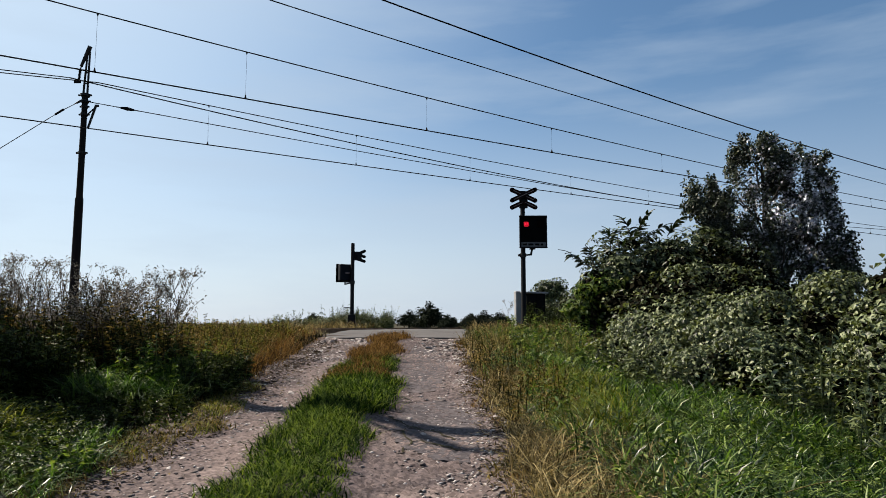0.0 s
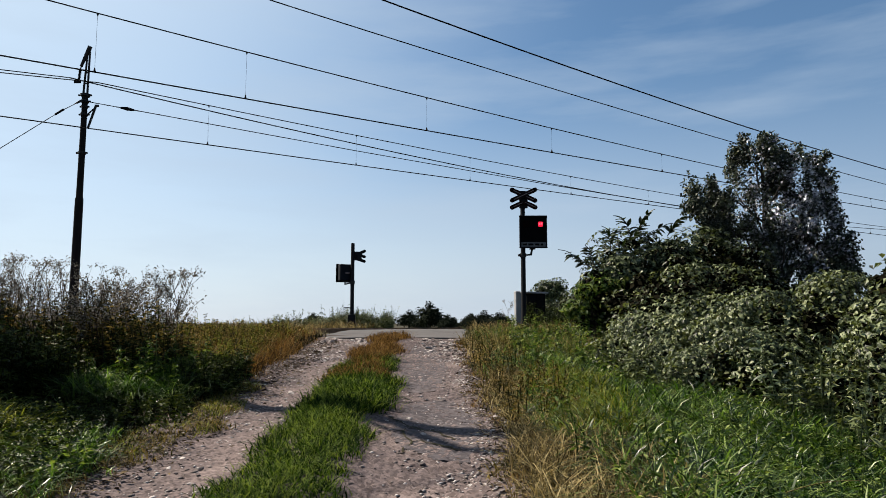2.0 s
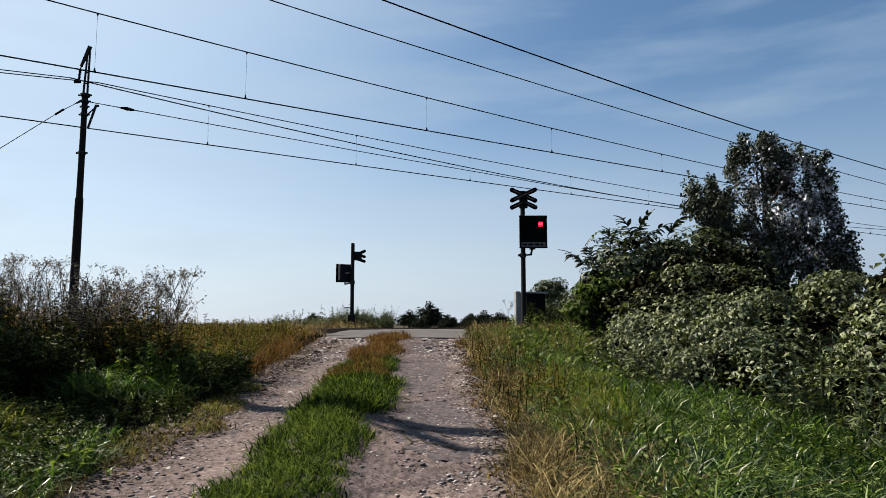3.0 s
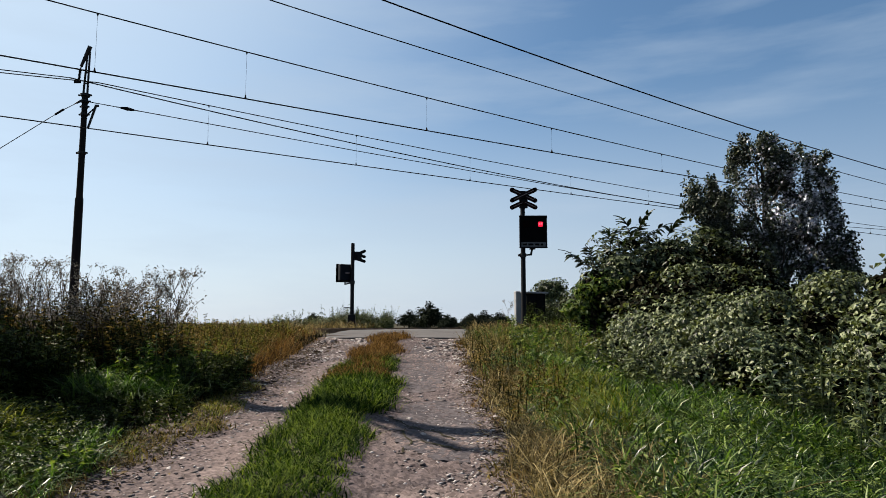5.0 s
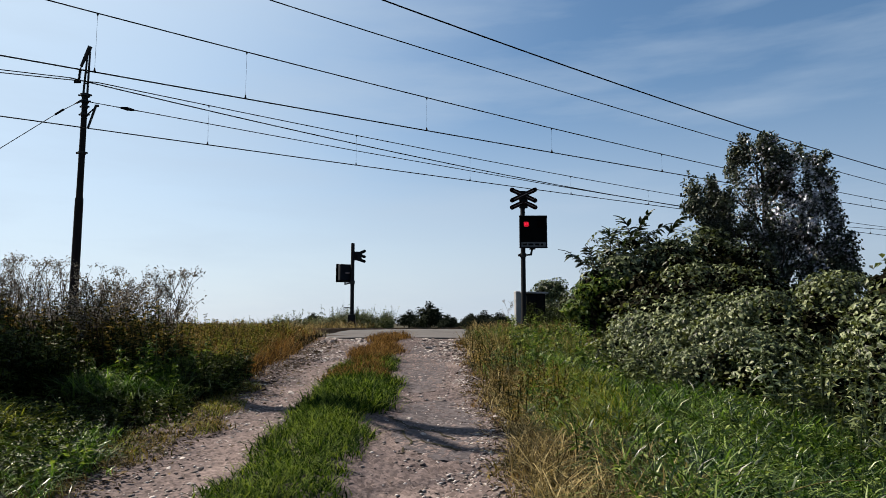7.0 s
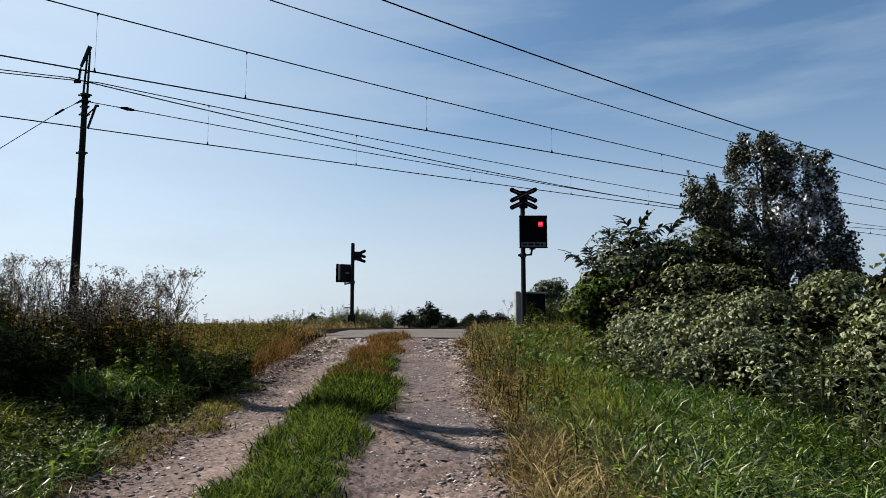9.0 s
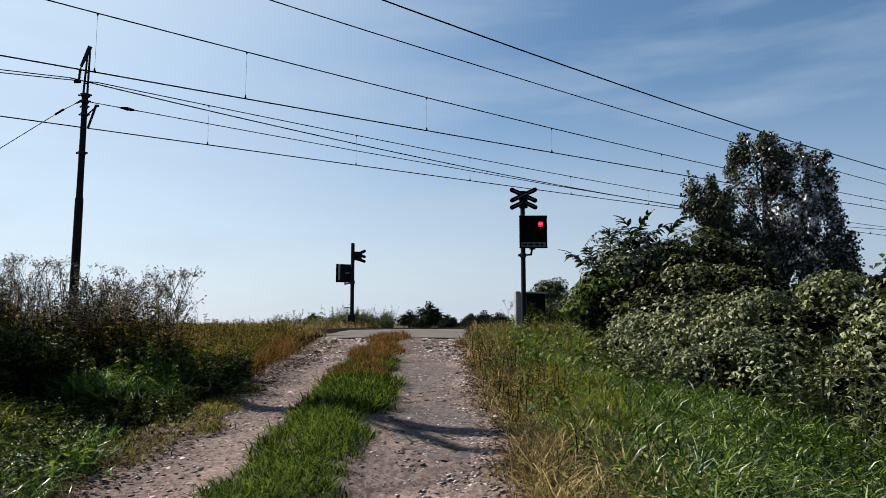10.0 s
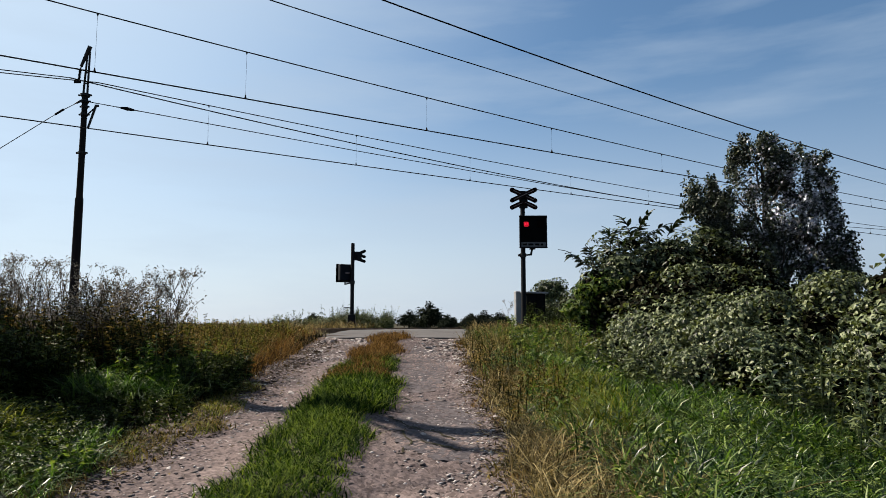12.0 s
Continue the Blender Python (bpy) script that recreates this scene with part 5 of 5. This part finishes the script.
def canes(top, heaps, count, leaf, ratio, material, nodes=11, down=2.2, droop=0.28):
    """Arching canes that hang over the heaps, with leaves in threes along them."""
    area = np.array([(b[3] * b[4] + b[3] * b[5] + b[4] * b[5]) for b in heaps])
    B = np.array(heaps)[np.random.choice(len(heaps), count, p=area / area.sum())]
    u = np.linspace(0, 1, nodes)[None]
    th = np.random.uniform(0.0, 0.7, (count, 1)) + np.random.uniform(0.6, 1.0, (count, 1)) * down * u
    ph = np.random.uniform(0, 2 * np.pi, (count, 1)) + np.random.normal(0, 0.5, (count, 1)) * u
    R = np.random.uniform(0.70, 1.12, (count, 1)) + 0.12 * np.sin(np.pi * u) + np.random.normal(0, 0.02, (count, nodes))
    way = np.stack([np.sin(th) * np.cos(ph), np.sin(th) * np.sin(ph), np.cos(th)], -1)
    P = B[:, None, :3] + way * B[:, None, 3:6] * R[..., None]
    T = unit(np.gradient(P, axis=1))
    P, T, out = P.reshape(-1, 3), T.reshape(-1, 3), unit((way / B[:, None, 3:6]).reshape(-1, 3))
    keep = P[:, 2] > height(P[:, 0], P[:, 1]) + 0.04
    P, T, out = P[keep], T[keep], out[keep]
    n = len(P)
    side = np.cross(T, out) * np.where(np.arange(n) % 2, 1, -1)[:, None]
    stalk = P + side * leaf * 0.35 + out * leaf * 0.2
    lift = np.repeat(np.random.uniform(0.05, 1.0, count), nodes)[keep][:, None]
    N0 = unit(out * (1.1 - 0.8 * lift) + np.array([0, 0, 1.0]) * lift + np.random.normal(0, 0.2, (n, 3)))
    made = []
    for yaw, k in ((0.0, 1.0), (1.0, 0.8), (-1.0, 0.8)):
        D = unit(side + T * (0.35 + yaw) + np.array([0, 0, -0.3]) + np.random.normal(0, 0.2, (n, 3)))
        N = unit(N0 + np.random.normal(0, 0.18, (n, 3)))
        D = unit(D - N * (D * N).sum(1, keepdims=True) * 0.8)
        L = leaf * k * np.random.uniform(0.7, 1.25, n)
        made.append(leaf_mesh(stalk, D, N, L, L * ratio, 0.14, droop))
    V, F = join(*made)
    return tagged(mesh_np("cane_leaves", V, F, material, top, "leaves in threes along arching canes"), kind="stuff")


def spray_leaf():
    """One pointed leaflet of unit length, folded along its midrib."""
    bm = bmesh.new()
    rows = []
    for u, w in ((0.0, 0.05), (0.3, 0.85), (0.6, 0.9), (1.0, 0.03)):
        rows.append([bm.verts.new((u, sgn * w * 0.19, 0.05 * abs(sgn) + 0.1 * u - 0.25 * u * u)) for sgn in (-1, 0, 1)])
    for p, q in zip(rows, rows[1:]):
        for i in range(2):
            bm.faces.new((p[i], q[i], q[i + 1], p[i + 1]))
    me = bpy.data.meshes.new("leaf")
    bm.to_mesh(me)
    bm.free()
    return me


def sprays(top, starts, material, seed=3, leaf=0.12):
    """Arching shoots with paired leaves that stand out of a crown."""
    rnd = random.Random(seed)
    me = spray_leaf()
    me.materials.append(material)
    for s, d, length in starts:
        p, d = Vector(s), Vector(d).normalized()
        pts, leaves = [tuple(p)], []
        for k in range(9):
            d = (d + Vector((rnd.gauss(0, 0.05), rnd.gauss(0, 0.05), -0.03))).normalized()
            p = p + d * length / 9
            pts.append(tuple(p))
            side = d.cross(Vector((0, 0, 1))).normalized()
            for sgn in (-1, 1, 0.3):
                way = (side * sgn + d * 0.55 + Vector((rnd.gauss(0, 0.2), rnd.gauss(0, 0.2), rnd.gauss(-0.15, 0.25)))).normalized()
                up = Vector((rnd.gauss(0, 0.35), rnd.gauss(0, 0.35) - 0.3, 1))
                y = up.cross(way).normalized()
                m = Matrix((way, y, way.cross(y))).transposed().to_4x4()
                leaves.append(Matrix.Translation(p) @ m @ Matrix.Scale(leaf * rnd.uniform(0.7, 1.2), 4))
        V, F = tubes([(pts, np.linspace(0.009, 0.003, len(pts)))], 5)
        shoot = mesh_np("shoot", V, F, M_BARK, top)
        for m in leaves:
            ob = new("leaf", me)
            ob.parent = shoot
            ob.matrix_basis = m


def build_bushes():
    g = lambda x, y, up: float(height(x, y)) + up
    for seed, label, blobs, count in (
            (1, "dense bramble bush with dull green leaves", [(3.9, 10.6, g(3.9, 10.6, 0.7), 1.5, 1.5, 1.1), (3.25, 10.2, g(3.25, 10.2, 0.35), 0.85, 1.1, 0.85), (2.75, 9.2, g(2.75, 9.2, 0.1), 0.7, 0.9, 0.6)], 560),
            (2, "sprawling bramble bush covered in dusty leaves", [(5.0, 8.9, g(5, 8.9, 0.5), 1.6, 1.5, 1.05), (4.0, 8.3, g(4, 8.3, 0.3), 1.1, 1.2, 0.95), (3.3, 7.6, g(3.3, 7.6, 0.1), 0.7, 0.8, 0.6)], 620),
            (3, "tall bramble bush at the edge of the grass", [(5.6, 7.1, g(5.6, 7.1, 0.8), 1.5, 1.4, 1.3), (4.3, 6.3, g(4.3, 6.3, 0.3), 1.0, 1.0, 0.9)], 560)):
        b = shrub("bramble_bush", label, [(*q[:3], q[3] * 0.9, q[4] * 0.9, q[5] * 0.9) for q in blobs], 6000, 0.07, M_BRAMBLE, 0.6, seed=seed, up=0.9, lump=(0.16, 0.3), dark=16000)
        canes(b, mounds(blobs, 10, 0.28, 0.52, seed), int(count * 1.75), 0.062, 0.58, M_BRAMBLE, 13, droop=0.4)
    blobs = [(3.75, 13.0, g(3.75, 13, 1.2), 1.25, 1.3, 1.1), (5.2, 13.4, g(5.2, 13.4, 1.2), 1.6, 1.4, 1.1), (3.4, 12.6, g(3.4, 12.6, 0.75), 0.62, 0.9, 1.0)]
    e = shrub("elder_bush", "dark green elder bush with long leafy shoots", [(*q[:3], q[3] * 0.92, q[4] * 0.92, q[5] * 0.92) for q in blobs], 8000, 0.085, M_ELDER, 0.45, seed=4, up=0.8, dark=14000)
    canes(e, mounds(blobs, 8, 0.35, 0.6, 14), 380, 0.12, 0.42, M_ELDER)
    sprays(e, [((3.55, 12.5, 3.08), (0.25, -0.1, 0.75), 0.5), ((3.6, 12.5, 3.03), (0.7, -0.1, 0.55), 0.55), ((3.5, 12.5, 3.03), (-0.3, -0.1, 0.8), 0.45), ((3.05, 12.3, 2.78), (-0.15, -0.1, 0.6), 0.42), ((3.15, 12.3, 2.78), (0.5, 0, 0.5), 0.5),
               ((2.65, 12.2, 2.53), (-0.5, -0.1, 0.45), 0.45), ((2.75, 12.2, 2.48), (-0.2, -0.1, 0.7), 0.4), ((4.1, 12.4, 3.13), (0.4, 0, 0.6), 0.4)], M_ELDER, leaf=0.2)
    blobs = [(2.72, 12.1, 2.15, 0.33, 0.4, 0.42), (2.62, 12.2, 1.75, 0.28, 0.35, 0.4)]
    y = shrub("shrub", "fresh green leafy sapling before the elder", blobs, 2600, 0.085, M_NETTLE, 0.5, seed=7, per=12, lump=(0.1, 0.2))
    canes(y, mounds(blobs, 5, 0.16, 0.26, 8), 60, 0.09, 0.5, M_NETTLE, 7)
    # this bush stands out of view, added for its shadow across the bank's foot
    shrub("elder_bush", "unseen tall dark bush, added on the bank to shade the foot of the weeds", [(-7.1, 8.25, 2.2, 0.5, 0.5, 1.3), (-7.1, 8.25, 3.8, 0.5, 0.5, 1.2)], 3600, 0.12, M_ELDER, 0.5, seed=16, per=20)
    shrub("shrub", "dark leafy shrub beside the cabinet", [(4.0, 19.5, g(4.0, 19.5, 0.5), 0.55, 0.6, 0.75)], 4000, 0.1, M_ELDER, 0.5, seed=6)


def build_poplar():
    rnd = random.Random(12)
    x, y = 9.5, 20.0
    z = float(height(x, y)) - 0.1
    tree = thing("poplar_tree", "grey-green poplar with a broad rounded crown of silvery leaves", "tree")
    ends, paths = [], []
    trunk = [((x, y, z), (x + 0.05, y, z + 1.2), (x - 0.02, y, z + 2.4), (x + 0.05, y, z + 3.8), (x, y, z + 5.2)), (0.17, 0.15, 0.12, 0.08, 0.03)]
    V, F = tubes([trunk], 10)
    mesh_np("trunk", V, F, M_BARK, tree, shade=True)
    for k in range(15):
        t = 0.7 + 4.2 * k / 14
        a = k * 2.4
        paths = []
        limb_paths((x, y, z + t), (math.cos(a), math.sin(a), 1.0), 2.0 - 0.22 * t, 0.06 - 0.006 * t, 1, rnd, ends, paths)
        V, F = tubes(paths, 6)
        mesh_np("limb", V, F, M_BARK, tree)
    blobs = [(9.35, y, 6.15, 0.85, 1.0, 1.05), (10.6, y, 5.75, 0.95, 1.0, 1.05), (7.9, y - 0.2, 4.7, 0.85, 0.9, 1.05), (9.6, y, 4.5, 1.7, 1.6, 1.7), (11.0, y, 4.2, 0.95, 1.1, 1.3),
             (8.5, y - 0.3, 3.2, 1.4, 1.3, 1.3), (10.7, y - 0.2, 2.7, 1.45, 1.3, 1.2), (10.4, y - 0.3, 3.7, 0.9, 0.9, 0.9), (11.5, y - 0.2, 2.5, 0.75, 0.8, 0.9), (9.6, y - 0.3, 2.1, 1.2, 1.0, 0.9)]
    cl = clumps(blobs, 24, 0.15, 0.30, 9, 1.6)
    P, out = crown_points(cl, 66000, 0.9, 0.3)
    E = np.array([tuple(p) for p, d in ends if p.z < z + 5.6])
    E = np.repeat(E, 40, 0) + np.random.normal(0, 0.15, (len(E) * 40, 3))
    P, out = np.concatenate([P, E]), np.concatenate([out, unit(np.random.normal(size=E.shape))])
    n = len(P)
    # white undersides are turned out in patches, thickest just right of the crown's middle
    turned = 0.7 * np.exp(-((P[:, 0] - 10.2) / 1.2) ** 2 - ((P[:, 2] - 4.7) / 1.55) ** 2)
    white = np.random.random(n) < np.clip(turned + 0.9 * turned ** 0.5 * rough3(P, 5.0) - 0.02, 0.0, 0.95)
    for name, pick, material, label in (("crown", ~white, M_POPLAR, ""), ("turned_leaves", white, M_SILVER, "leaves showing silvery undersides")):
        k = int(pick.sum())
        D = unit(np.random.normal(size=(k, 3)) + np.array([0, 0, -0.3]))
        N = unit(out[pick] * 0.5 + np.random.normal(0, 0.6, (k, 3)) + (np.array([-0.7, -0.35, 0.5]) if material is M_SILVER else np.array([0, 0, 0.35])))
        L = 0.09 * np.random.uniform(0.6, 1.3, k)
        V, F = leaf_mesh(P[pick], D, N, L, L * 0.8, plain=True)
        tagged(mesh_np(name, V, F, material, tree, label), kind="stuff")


def far_tree(seed, h, w, name="tree", label="dark broadleaf tree on the far side of the fields", leaves=2600, leaf=0.117, material=None):
    rnd = random.Random(seed)
    tree = thing(name, label, "tree", group="distant trees")
    V, F = tubes([([(0, 0, -0.1), (0.1, 0, h * 0.35), (0, 0, h * 0.8)], (h * 0.03, h * 0.022, h * 0.006))], 7)
    mesh_np("trunk", V, F, M_BARK, tree)
    blobs = []
    for _ in range(9):
        t = rnd.uniform(0.3, 0.9)
        r = w * 0.5 * (1.15 - t) * rnd.uniform(0.6, 1.0)
        a = rnd.uniform(0, 6.28)
        o = w * 0.3 * (1.1 - t)
        blobs.append((math.cos(a) * o, math.sin(a) * o, h * t, r, r, r * rnd.uniform(0.7, 1.1)))
    V, F = crown_leaves(blobs, leaves, leaf * h ** 0.6, 0.8, 0.6, 0.4, ground=False)
    tagged(mesh_np("crown", V, F, material or M_FAR, tree), kind="stuff")
    return tree


def build_far():
    kinds = [far_tree(21, 6.5, 5.4), far_tree(22, 5.0, 7), far_tree(23, 8, 6)]
    rnd = random.Random(5)
    spots = [(-3.2, 150, 1.3), (-6.5, 165, 0.6), (-1.0, 170, 0.7), (6, 150, 0.7), (9.5, 145, 0.75), (13, 155, 0.7), (11.5, 140, 0.75), (16, 160, 0.9), (20, 150, 0.95), (25, 150, 1.0), (30, 155, 1.0), (3, 190, 0.7)]
    for k in range(14):
        spots.append((-9 + 3.4 * k + rnd.uniform(-1, 1), 172 + rnd.uniform(-12, 12), rnd.uniform(0.75, 1.05)))
    for k in range(13):
        spots.append((-0.5 + 1.5 * k + rnd.uniform(-0.5, 0.5), 141 + rnd.uniform(-3, 3), rnd.uniform(0.48, 0.62)))
    for k in range(26):
        spots.append((-60 + 6 * k + rnd.uniform(-2, 2), 330 + rnd.uniform(-20, 20), 1.25))
    for i, (x, y, s) in enumerate(spots):
        m = Matrix.LocRotScale((x, y, 0.0), Euler((0, 0, rnd.uniform(0, 6))), (s, s, s * 0.8))
        if i < 3:
            kinds[i].matrix_basis = m
        else:
            copy_thing(kinds[i % 3], m)
    mid = far_tree(31, 4.5, 4.6, "tree", "rounded grey-green tree behind the cabinet", 30000, 0.062, M_ELDER)
    mid.matrix_basis = pose(7.0, 45, 0.0)


build_grass()
build_herbs()
build_tall_weeds()
build_broadleaf()
build_bushes()
build_poplar()
build_far()
build_patch(road)
build_stones(road)
build_litter(road)
build_fallen_stalks()
build_back_grass()


# ---- flashing lamps ----
def lamp_rows(lamp, x, z, lit_at_start, changes):
    """The insert turns half round at each change: its lit face comes to the front, or its dark one."""
    angle = 0 if lit_at_start else 180
    rows = [(0.0, pose(x, -0.115, z, 0, 0, angle))]
    for t in changes:
        f = round(t * FPS)
        for k, df in ((0, -2), (0, -1), (60, 0), (120, 1), (180, 2), (180, 3)):
            rows.append(((f + df) / FPS, pose(x, -0.115, z, 0, 0, angle + k)))
        angle += 180
    rows = [r for r in rows if r[0] <= 12.0]
    if rows[-1][0] < 12.0:
        rows.append((12.0, pose(x, -0.115, z, 0, 0, angle)))
    return rows


def motions():
    first = [0.17 + 1.188 * k for k in range(10)]
    second = [0.94 + 1.19 * k for k in range(10)]
    changes = sorted(first + second)
    for (lamp, x, z), lit in zip(LAMPS, (True, False)):
        walk(lamp, lamp_rows(lamp, x, z, lit, changes))


motions()
